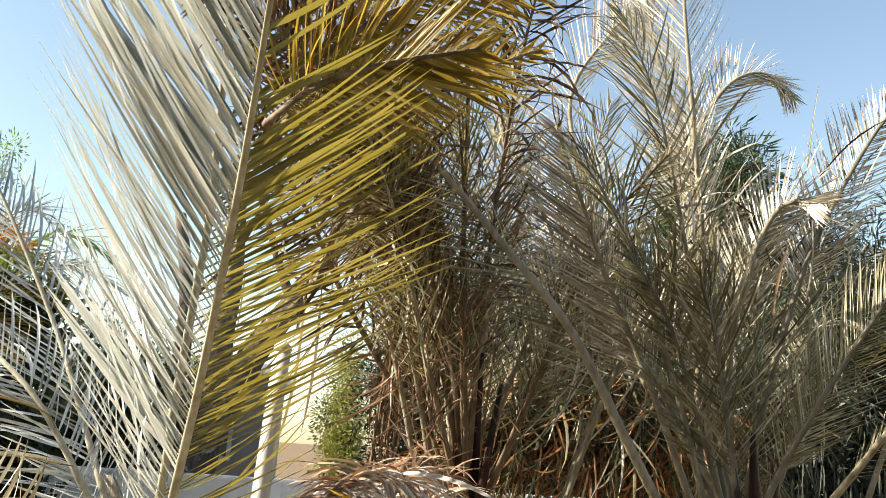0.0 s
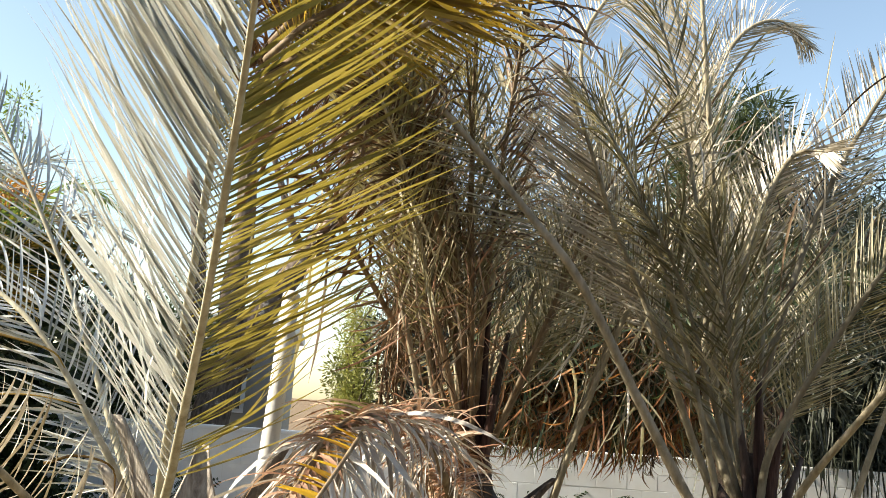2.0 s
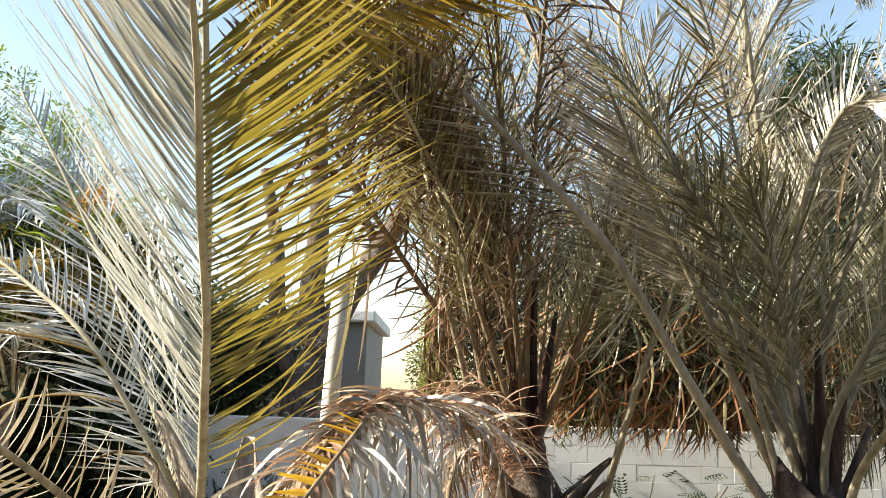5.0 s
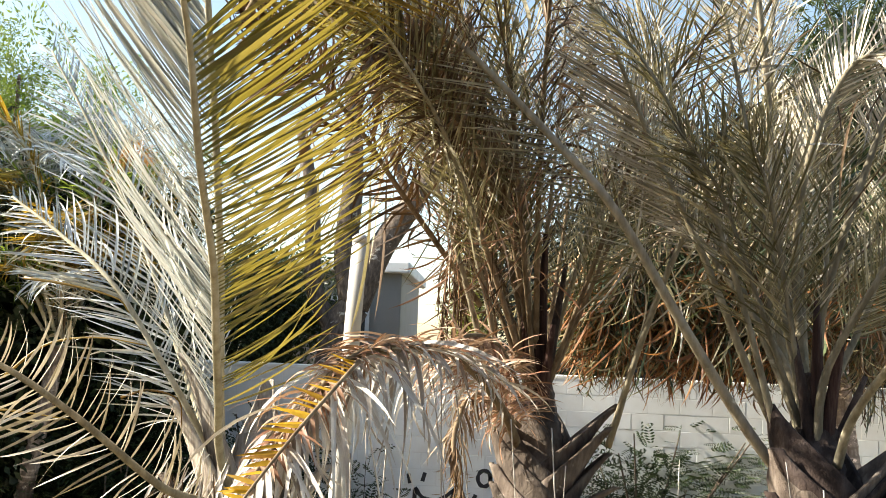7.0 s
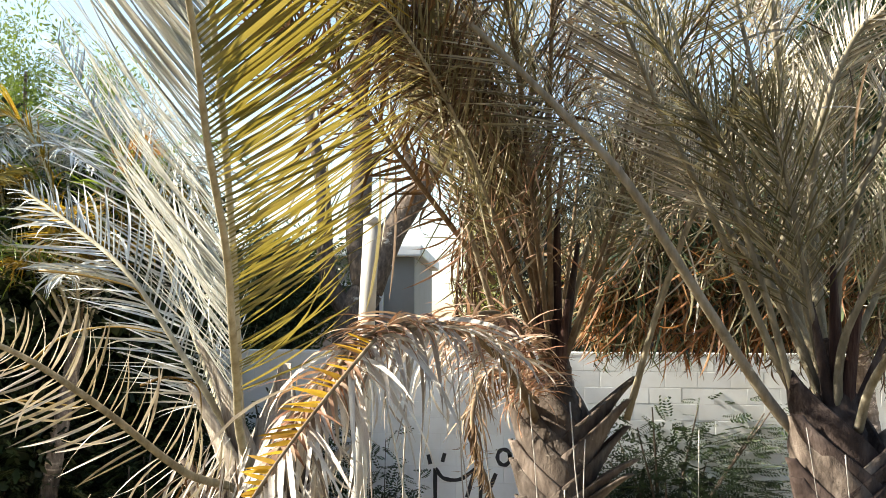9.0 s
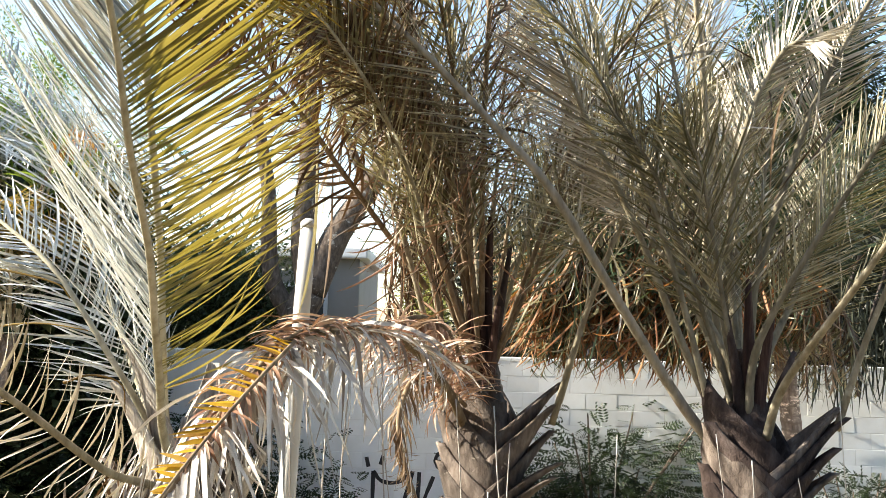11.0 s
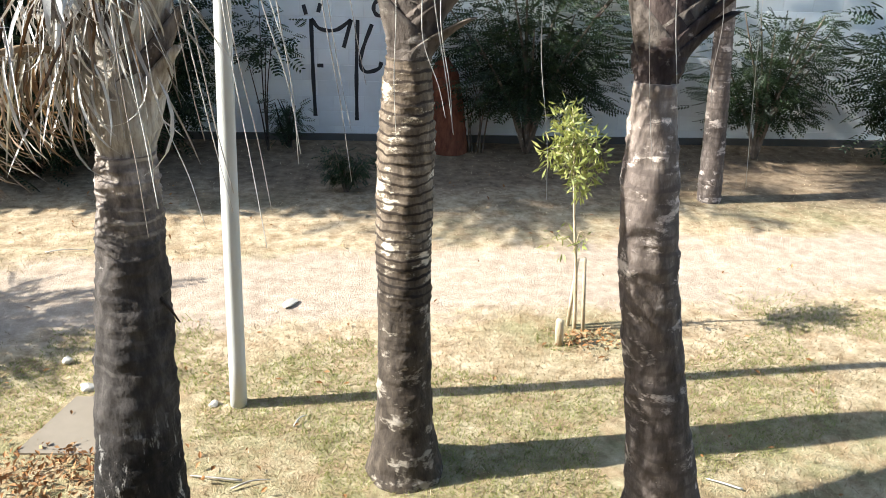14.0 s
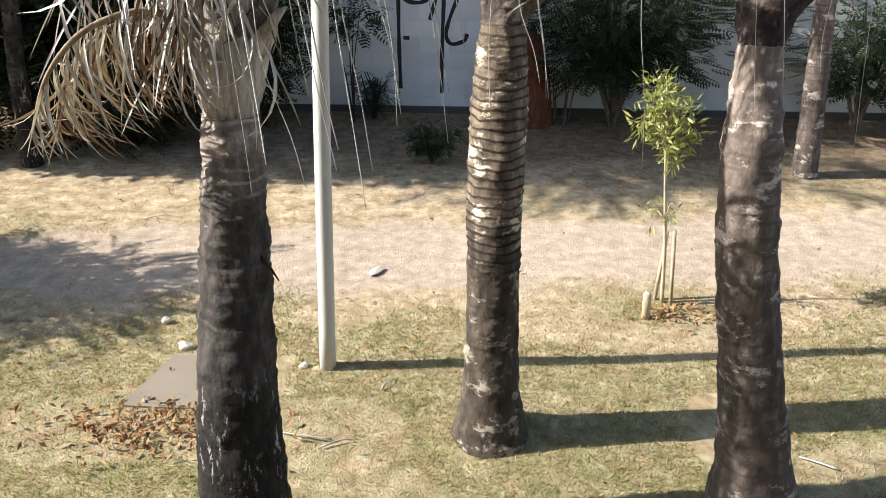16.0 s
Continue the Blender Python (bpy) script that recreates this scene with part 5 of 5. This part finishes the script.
            L = min(rng.uniform(0.35, 0.95), (p[2] - 2.75 - 0.25 * abs(x - 3.1) ** 1.5 - 0.55 * abs(noise.noise((x * 2.3, 1.0, 0.0))) - 0.5 * rng.random() ** 2) / max(0.2, -d[2]))
            if L < 0.12:
                continue
            v, f = rng.choice(STIFF + SOFT[:2])
            chunks.append(((v @ np.column_stack([d * L, np.cross(z, d) * rng.uniform(0.007, 0.016), z * L]).T + p).tolist(), f))
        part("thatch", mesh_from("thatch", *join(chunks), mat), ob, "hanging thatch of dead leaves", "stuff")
    for k in range(22):          # living crown
        a = 2 * math.pi * k / 16 + rng.uniform(-0.2, 0.2)
        h, r = rng.uniform(0.5, 1.9), rng.uniform(0.6, 1.5)
        o = np.array((math.cos(a), math.sin(a), 0))
        pts = [t, t + o * r * 0.4 + (0, 0, h * 0.7), t + o * r * 0.9 + (0, 0, h), t + o * r * 1.4 + (0, 0, h * 0.75)]
        frond(ob, rng, pts, LEAF_SHRUB if k % 2 else crown_mat, RACHIS, 0.012, length=0.5, pairs=44, start=0.15, width=0.008, face=(*(-o[:2] * 0.5), 0.9), shapes=STIFF + SOFT[:2], open_deg=(60, 28), gravity=True, ragged=0.3)
    return ob


skirted_palm("slender palm with a hanging skirt of dead brown fronds", R, (4.9, 8.7, 0), 3.55, (-0.32, 0, 0), 0.1, 0.75, 0.75, LEAF_PINE)


def canopy_tree(label, rng, base, height, spread, clumps, mat, leaf, trunk_r, shape, name="tree", low=0.35, limbs=7, bark=None, flat=0.8, lean=(0, 0)):
    ob = thing(name, label, "tree", at=base)
    b = np.array(base, float)
    bark = bark or WOOD
    fork = b + (rng.uniform(-0.2, 0.2) + lean[0], rng.uniform(-0.2, 0.2) + lean[1], height * low)
    part("trunk", mesh_from("trunk", *tube(spline([b + (0, 0, -0.1), (b + fork) / 2 + (0.05, 0, 0), fork], 10), np.linspace(trunk_r * 1.3, trunk_r * 0.8, 10), 12), bark), ob)
    chunks = []
    for k in range(limbs):
        a = 2 * math.pi * k / limbs + rng.uniform(-0.4, 0.4)
        reach = spread * rng.uniform(0.35, 0.9)
        tip = fork + (math.cos(a) * reach, math.sin(a) * reach * flat, (height - fork[2] + b[2]) * rng.uniform(0.35, 0.95))
        path = spline([fork, fork + (tip - fork) * (0.35, 0.35, 0.55), tip], 12)
        part("limb", mesh_from("limb", *tube(path, np.linspace(trunk_r * 0.6, trunk_r * 0.12, 12), 7), bark), ob)
        for _ in range(clumps // limbs):
            i = rng.randint(3, 11)
            g = [max(-1.5, min(1.5, rng.gauss(0, 1))) for _ in range(3)]
            p = path[i] + np.array([g[0] * 0.2 * spread, g[1] * 0.2 * spread * flat, g[2] * 0.09 * height])
            if p[2] < 0.3:
                continue
            v, f = shape
            chunks.append(((v @ turned(rng, leaf * rng.uniform(0.6, 1.4)).T + p).tolist(), f))
    part("crown", mesh_from("crown", *join(chunks), mat, False), ob, kind="stuff")
    return ob


BUSHY = clump_shape(random.Random(7), 46, 0.2, 1.8)
FINE = clump_shape(random.Random(9), 120, 0.085, 3.0)
NEEDLE = clump_shape(random.Random(8), 64, 0.07, 8.0)
dark = canopy_tree("dark dense tree with drooping branches behind the wall", R, (8.0, 12.3, 0), 7.4, 2.3, 1600, LEAF_DARK, 0.36, 0.16, NEEDLE, low=0.36, limbs=11, bark=WOOD_DARK)
fringe = []
for k in range(420):
    x = R.uniform(5.2, 9.5)
    p = np.array((x, R.uniform(10.35, 10.75), R.uniform(2.95, 3.9) + 0.15 * math.sin(x * 4)))
    L = R.uniform(0.25, 0.75)
    d = unit(np.array((R.gauss(0, 0.12), R.gauss(0, 0.1), -1)))
    z = unit(np.cross(d, (R.gauss(0, 1), R.gauss(0, 1), 0.1)))
    v, f = R.choice(STIFF)
    fringe.append(((v @ np.column_stack([d * L, np.cross(z, d) * 0.012, z * L]).T + p).tolist(), f))
part("fringe", mesh_from("fringe", *join(fringe), LEAF_DARK), dark, "dark strands drooping over the top of the wall", "stuff")
for k in range(4):
    q = spline([(8.0, 12.2, 4.2 + 0.2 * k), (7.4 - 0.4 * k, 11.5, 4.7), (6.8 - 0.4 * k, 10.8, 4.3), (6.4 - 0.35 * k, 10.5, 3.6)], 14)
    part("limb", mesh_from("limb", *tube(q, np.linspace(0.05, 0.012, 14), 7), WOOD_DARK), dark)
canopy_tree("green pine beyond the wall", R, (6.9, 13.2, 0), 8.3, 1.1, 1300, LEAF_PINE, 0.36, 0.18, NEEDLE, low=0.55, limbs=11)
canopy_tree("dark green leafy tree beyond the wall", R, (10.4, 14.0, 0), 7.4, 2.6, 1300, LEAF_SHRUB, 0.34, 0.2, FINE, limbs=10)
canopy_tree("dark leafy tree beyond the wall behind the palms", R, (4.3, 12.9, 0), 7.2, 2.0, 1500, LEAF_DARK, 0.32, 0.16, FINE, low=0.35, limbs=13)
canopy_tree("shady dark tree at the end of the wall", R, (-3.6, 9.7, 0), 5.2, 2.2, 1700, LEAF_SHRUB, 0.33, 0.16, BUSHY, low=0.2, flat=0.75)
# stands out of view, added for its shade along the wall
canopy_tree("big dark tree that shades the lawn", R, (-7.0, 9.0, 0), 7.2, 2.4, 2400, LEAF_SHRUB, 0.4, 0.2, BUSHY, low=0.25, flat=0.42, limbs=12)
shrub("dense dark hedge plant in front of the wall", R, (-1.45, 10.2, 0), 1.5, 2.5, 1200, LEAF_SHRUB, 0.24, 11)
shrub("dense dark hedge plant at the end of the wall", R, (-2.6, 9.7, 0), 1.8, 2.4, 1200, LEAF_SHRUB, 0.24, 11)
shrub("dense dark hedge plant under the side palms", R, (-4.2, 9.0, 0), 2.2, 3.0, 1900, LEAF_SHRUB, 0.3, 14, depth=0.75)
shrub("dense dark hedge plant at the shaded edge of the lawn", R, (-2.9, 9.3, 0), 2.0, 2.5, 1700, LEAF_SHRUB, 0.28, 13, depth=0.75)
# two bushes out of view, added for the shade they cast on the track
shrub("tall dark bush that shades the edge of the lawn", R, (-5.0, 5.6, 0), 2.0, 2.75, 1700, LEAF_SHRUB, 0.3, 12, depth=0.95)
shrub("unseen round bush that shades the edge of the lawn", R, (-3.7, 5.9, 0), 1.0, 1.1, 500, LEAF_SHRUB, 0.18, 8)
canopy_tree("bright green tree in the sun", R, (-5.6, 11.8, 0), 7.2, 1.9, 1500, LEAF_GREEN, 0.21, 0.16, FINE, low=0.35)
canopy_tree("yellow-green tree beyond the wall", R, (0.95, 15.0, 0), 5.0, 0.7, 160, LEAF_LIME, 0.24, 0.1, FINE, low=0.5)
canopy_tree("dark green leafy tree in front of the grey house", R, (-2.4, 13.0, 0), 4.9, 1.35, 700, LEAF_PINE, 0.28, 0.12, FINE, low=0.4)
canopy_tree("dark leafy tree behind the palms", R, (2.7, 13.5, 0), 5.6, 1.5, 800, LEAF_DARK, 0.3, 0.14, FINE, low=0.4)

# a palm of the same kind further to the side, with an orange dry leaf
p0 = thing("palm_tree", "leaning palm with green and orange-dry fronds", "palm tree", at=(-3.5, 8.6, 0))
part("trunk", mesh_from("trunk", *ringed_trunk(R, [(-3.5, 8.6, -0.05), (-3.42, 8.58, 1.4), (-3.1, 8.5, 3.3)], [0.11, 0.085, 0.075], 0.08, 0.007, 24), BARK_BLACK), p0)
for k in range(30):
    a = 2 * math.pi * k / 30 + R.uniform(-0.2, 0.2)
    h, r = R.uniform(0.3, 2.2), R.uniform(0.8, 1.5)
    o = np.array((math.cos(a), math.sin(a), 0))
    t = np.array((-3.1, 8.5, 3.4))
    frond(p0, R, [t - (0, 0, 0.3), t + o * r * 0.35 + (0, 0, h * 0.7), t + o * r * 0.8 + (0, 0, h), t + o * r * 1.35 + (0, 0, h * 0.8)], (LEAF_GREY, LEAF_GOLD, LEAF_GREEN, LEAF_GOLD)[k % 4], RACHIS, 0.015, length=0.5, pairs=54, start=0.2, width=0.008, face=(*(-o[:2] * 0.5), 0.9), shapes=STIFF + SOFT[:2], open_deg=(58, 28), gravity=True, ragged=0.3)

frond(p0, R, [(-3.1, 8.5, 3.2), (-2.8, 8.1, 4.2), (-2.4, 7.7, 4.8), (-2.05, 7.4, 4.95), (-1.75, 7.2, 4.85)], LEAF_ORANGE, RACHIS_BROWN, 0.014, length=0.26, pairs=44, start=0.5, width=0.007, face=(0.2, -0.9, 0.4), shapes=STIFF + SOFT[:2], open_deg=(60, 35), gravity=True, ragged=0.3, down=0.2, label="orange dry frond")

# a greener palm behind it
pg = thing("palm_tree", "green feather palm in the sun at the end of the lawn", "palm tree", at=(-4.3, 8.9, 0))
part("trunk", mesh_from("trunk", *ringed_trunk(R, [(-4.3, 8.9, -0.05), (-4.3, 8.95, 1.8), (-4.2, 9.0, 3.8)], [0.12, 0.09, 0.08], 0.08, 0.007, 24), BARK_GREY), pg)
for k in range(26):
    a = 2 * math.pi * k / 26 + R.uniform(-0.2, 0.2)
    h, r = R.uniform(0.2, 2.2), R.uniform(0.9, 1.7)
    o, t = np.array((math.cos(a), math.sin(a), 0)), np.array((-4.2, 9.0, 3.9))
    frond(pg, R, [t - (0, 0, 0.2), t + o * r * 0.35 + (0, 0, h * 0.7), t + o * r * 0.85 + (0, 0, h), t + o * r * 1.5 + (0, 0, h * 0.7)], (LEAF_GREEN, LEAF_GREY, LEAF_SUNNY, LEAF_GREY)[k % 4], RACHIS, 0.016, length=0.55, pairs=52, start=0.2, width=0.01, face=(*(-o[:2] * 0.5), 0.9), shapes=STIFF + SOFT[:2], open_deg=(58, 28), gravity=True, ragged=0.25)

# bare forked tree beyond the wall
bt = thing("tree", "bare forked grey tree beyond the wall", "tree", at=(-1.2, 12.5, 0))
for pts, r0, r1, nm in (([(-1.2, 12.5, -0.1), (-1.15, 12.5, 2.0), (-1.0, 12.5, 3.4), (-0.8, 12.5, 3.85)], 0.3, 0.24, "trunk"), ([(-0.8, 12.5, 3.85), (-0.45, 12.5, 4.7), (0.0, 12.45, 5.4), (0.5, 12.4, 6.3), (0.8, 12.3, 7.2)], 0.23, 0.11, "limb"), ([(-0.8, 12.5, 3.85), (-0.95, 12.5, 4.7), (-0.9, 12.5, 5.8), (-1.0, 12.5, 7.4)], 0.22, 0.12, "limb"), ([(-1.0, 12.5, 3.4), (-1.4, 12.5, 4.1), (-1.5, 12.5, 5.4), (-1.75, 12.5, 6.6)], 0.16, 0.08, "limb"), ([(0.0, 12.45, 5.4), (-0.3, 12.4, 6.1), (-0.7, 12.3, 7.2)], 0.08, 0.04, "limb")):
    q = spline(pts, 16)
    part(nm, mesh_from(nm, *tube(q, np.linspace(r0, r1, 16), 10), WOOD), bt)

# ---- slab, stones and litter in the lawn ----
slab = thing("slab", "weathered concrete slab sunk in the lawn", "slab", at=(-0.4, 4.6, 0))
corners = [(-0.9, 4.27), (-0.2, 4.24), (-0.12, 4.84), (-0.74, 4.85)]
part("top", mesh_from("top", [(x, y, -0.06) for x, y in corners] + [(x, y, 0.016) for x, y in corners], [(4, 5, 6, 7), (0, 1, 5, 4), (1, 2, 6, 5), (2, 3, 7, 6), (3, 0, 4, 7)], CONCRETE, False), slab)


def stone(label, at, size, rng, mat=None):
    bm = bmesh.new()
    bmesh.ops.create_icosphere(bm, subdivisions=2, radius=1.0)
    for v in bm.verts:
        q = 1 + 0.35 * noise.noise(v.co * 1.3 + Vector((at[0] * 5, at[1], 0)))
        v.co = Vector((v.co.x * size[0] * q, v.co.y * size[1] * q, v.co.z * size[2] * q))
    me = bpy.data.meshes.new("stone")
    bm.to_mesh(me)
    bm.free()
    me.materials.append(mat or STONE)
    ob = new("stone", me)
    ob.matrix_basis = pose(at[0], at[1], size[2] * 0.6, 0, 0, rng.uniform(0, 180))
    return tagged(ob, label, "stone")


stone("pale stone lying in the lawn", (-0.7, 4.95), (0.06, 0.035, 0.03), R)
stone("small grey stone in the grass", (-0.95, 5.3), (0.035, 0.03, 0.025), R)
stone("pale flat stone on the dirt track", (0.49, 6.18), (0.09, 0.05, 0.012), R)
stone("small pale stone beside the pole", (0.15, 4.75), (0.035, 0.03, 0.02), R)
stone("pale stone at the shaded edge of the lawn", (-1.2, 7.5), (0.12, 0.06, 0.04), R)

# ---- graffiti on the wall, as thin coats of paint ----
def stroke(points, width):
    pts = spline([(x, 0, z) for x, z in points], 8 * len(points)) if len(points) > 2 else np.array([(x, 0, z) for x, z in points], float)
    tan = unit(np.gradient(pts, axis=0))
    side = np.cross(tan, (0, 1, 0))
    v, f = [], []
    for k, (p, s) in enumerate(zip(pts, side)):
        w = width * (0.85 + 0.1 * math.sin(k * 0.6))
        for e in (-1, 1):
            for y in (WALL_Y - 0.014, WALL_Y - 0.0105):
                q = p + s * w * e
                v.append((q[0], y, q[2]))
    for k in range(len(pts) - 1):
        a = 4 * k
        f += [(a, a + 4, a + 6, a + 2), (a, a + 1, a + 5, a + 4), (a + 2, a + 6, a + 7, a + 3)]
    return v, f


def ring_points(x, z, r):
    return [(x + r * math.cos(a), z + r * 1.2 * math.sin(a)) for a in np.linspace(0, 6.6, 9)]


LETTERS = [
    [[(0.25, 1.74), (0.28, 1.62)], [(0.46, 1.76), (0.43, 1.65)]],
    [[(0.34, 1.57), (0.345, 0.9), (0.36, 0.33)], [(0.34, 1.57), (0.45, 1.45), (0.65, 1.44), (0.84, 1.57)], [(0.84, 1.57), (0.74, 1.22)], [(0.4, 0.99), (0.48, 0.99)], [(0.92, 1.57), (0.9, 0.9), (0.9, 0.28)]],
    [[(1.1, 1.52), (0.99, 1.23), (0.95, 1.03), (1.02, 0.92), (1.18, 0.96), (1.22, 1.05)], ring_points(1.2, 1.72, 0.08)],
    [[(2.93, 1.6), (2.85, 1.24)], [(3.07, 1.66), (3.09, 1.2), (3.11, 0.81)]],
    [[(3.4, 1.7), (3.42, 1.3), (3.44, 0.88)], ring_points(3.6, 1.45, 0.08), [(3.78, 1.52), (3.73, 1.44), (3.79, 1.36), (3.73, 1.28)]],
]
for strokes in LETTERS:
    part("graffiti_letter", mesh_from("graffiti_letter", *join([stroke(s, 0.028) for s in strokes]), BLACK_PAINT, False), wall, "black spray-painted letter")

# ---- grass, litter ----
def blades(name, label, rng, count, area, height, width, mat, keep):
    v, f = [], []
    x0, x1, y0, y1 = area
    while len(f) < count:
        x, y = rng.uniform(x0, x1), y0 + (y1 - y0) * rng.random() ** 1.5
        if not keep(x, y):
            continue
        a, h, w = rng.uniform(0, 6.28), height * rng.uniform(0.5, 1.3), width * rng.uniform(0.7, 1.4) * (0.7 + 0.12 * y)
        lean, b = rng.uniform(0.3, 1.6) * h, rng.uniform(0, 6.28)
        z = ground_height(x, y) - 0.004
        dx, dy, o = w * math.cos(a), w * math.sin(a), len(v)
        v += [(x - dx, y - dy, z), (x + dx, y + dy, z), (x + lean * math.cos(b), y + lean * math.sin(b), z + h)]
        f.append((o, o + 1, o + 2))
    tagged(new(name, mesh_from(name, v, f, mat, False)), label, "grass", kind="stuff")


def off_track(x, y):
    d = abs(y - 0.1 * x - 6.45) - 0.55 - 0.35 * noise.noise((x * 1.6, y * 1.6, 0))
    bare = noise.noise((x * 0.9, y * 0.9, 7.0)) + 0.35
    if y > 7.2 and random.Random(int(x * 3301 + y * 1237)).random() < (0.75 if y < 8.6 else 0.93):
        return False
    return d > random.Random(int(x * 977 + y * 7919)).uniform(-0.1, 0.35) and bare > -0.25 and not (-0.8 < x < 0.07 and 4.26 < y < 4.88)


def green_patch(x, y):
    return off_track(x, y) and noise.noise((x * 0.8 + 3, y * 1.1, 2.0)) + 0.5 * math.exp(-((x - 2.2) ** 2 / 4 + (y - 4.6) ** 2 / 0.5)) + 0.35 * math.exp(-((y - 4.3) ** 2 / 0.9)) > 0.16


blades("dry_grass", "short dry straw-coloured grass", R, 130000, (-5, 9, 2.0, 10.85), 0.024, 0.003, BLADE, off_track)
blades("green_grass", "patches of short green grass", R, 110000, (-4, 8, 2.0, 6.4), 0.026, 0.003, BLADE_GREEN, green_patch)

lv, lf = [], []
for k in range(1100):
    if k < 820:
        x, y = (R.gauss(-0.55, 0.36), R.gauss(4.06, 0.15)) if k < 680 else (R.gauss(2.8, 0.16), R.gauss(5.55, 0.09))
    else:
        x, y = R.uniform(-2.5, 5.5), R.uniform(2.8, 10)
    m = turned(R, R.uniform(0.02, 0.062), (R.gauss(0, 1), R.gauss(0, 1), R.gauss(0.2, 0.5)))
    o = len(lv)
    lv += (np.array([(0, 0, 0), (0.5, 0.22, 0.1), (1, 0, 0), (0.5, -0.22, 0.1)]) @ m.T + (x, y, ground_height(x, y) + 0.025)).tolist()
    lf.append((o, o + 1, o + 2, o + 3))
tagged(new("leaf_litter", mesh_from("leaf_litter", lv, lf, LITTER, False)), "fallen brown leaves on the lawn", "leaf litter", kind="stuff")

for sx, sy, ln, turn in ((0.72, 4.55, 0.14, 60), (0.3, 4.0, 0.3, 170), (0.5, 3.95, 0.22, 20), (1.9, 3.2, 0.16, 120), (3.2, 3.9, 0.2, 150), (-1.6, 7.2, 0.35, 10)):
    q = [(-ln / 2, 0, 0.012), (0, 0.012, 0.024), (ln / 2, 0, 0.012)]
    ob = new("stick", mesh_from("stick", *tube(spline(q, 8), np.linspace(0.007, 0.003, 8), 6), LEAF_BLEACHED))
    ob.matrix_basis = pose(sx, sy, ground_height(sx, sy) + 0.004, 0, 0, turn)
    tagged(ob, "pale dry palm stalk lying on the lawn", "stick", "dry stalks on the lawn")

# ---- blocks of the wall ----
SIZES = [(0.394, 0.195), (0.393, 0.1945), (0.3935, 0.194)]
BLOCKS = [mesh_from("block", *box((-w / 2, -0.012, -h / 2), (w / 2, 0.006, h / 2), 0.004), PAINT, False) for w, h in SIZES]
half = mesh_from("block", *box((-0.096, -0.012, -0.096), (0.096, 0.006, 0.096), 0.004), PAINT, False)
rest = []
R = random.Random(31)
for row in range(15):
    z = 0.1 + COURSE * row
    for k in range(-23, 40):
        x = (k + 0.5 * (row % 2)) * BLOCK
        if x < -8.7 or x > 15.7:
            continue
        m = pose(x, WALL_Y + 0.002 + R.uniform(-0.0015, 0.0015), z, R.uniform(-0.3, 0.3), R.uniform(-0.2, 0.2), R.uniform(-0.3, 0.3))
        if -0.4 < x < 7.6:
            b = part("block", BLOCKS[(row * 7 + k) % 3], wall)
            b.matrix_basis = m
        else:
            v, f = box((-0.195, -0.01, -0.096), (0.195, 0.006, 0.096))
            rest.append(([tuple(m @ Vector(q)) for q in v], f))
part("blockwork", mesh_from("blockwork", *join(rest), PAINT, False), wall, kind="stuff")
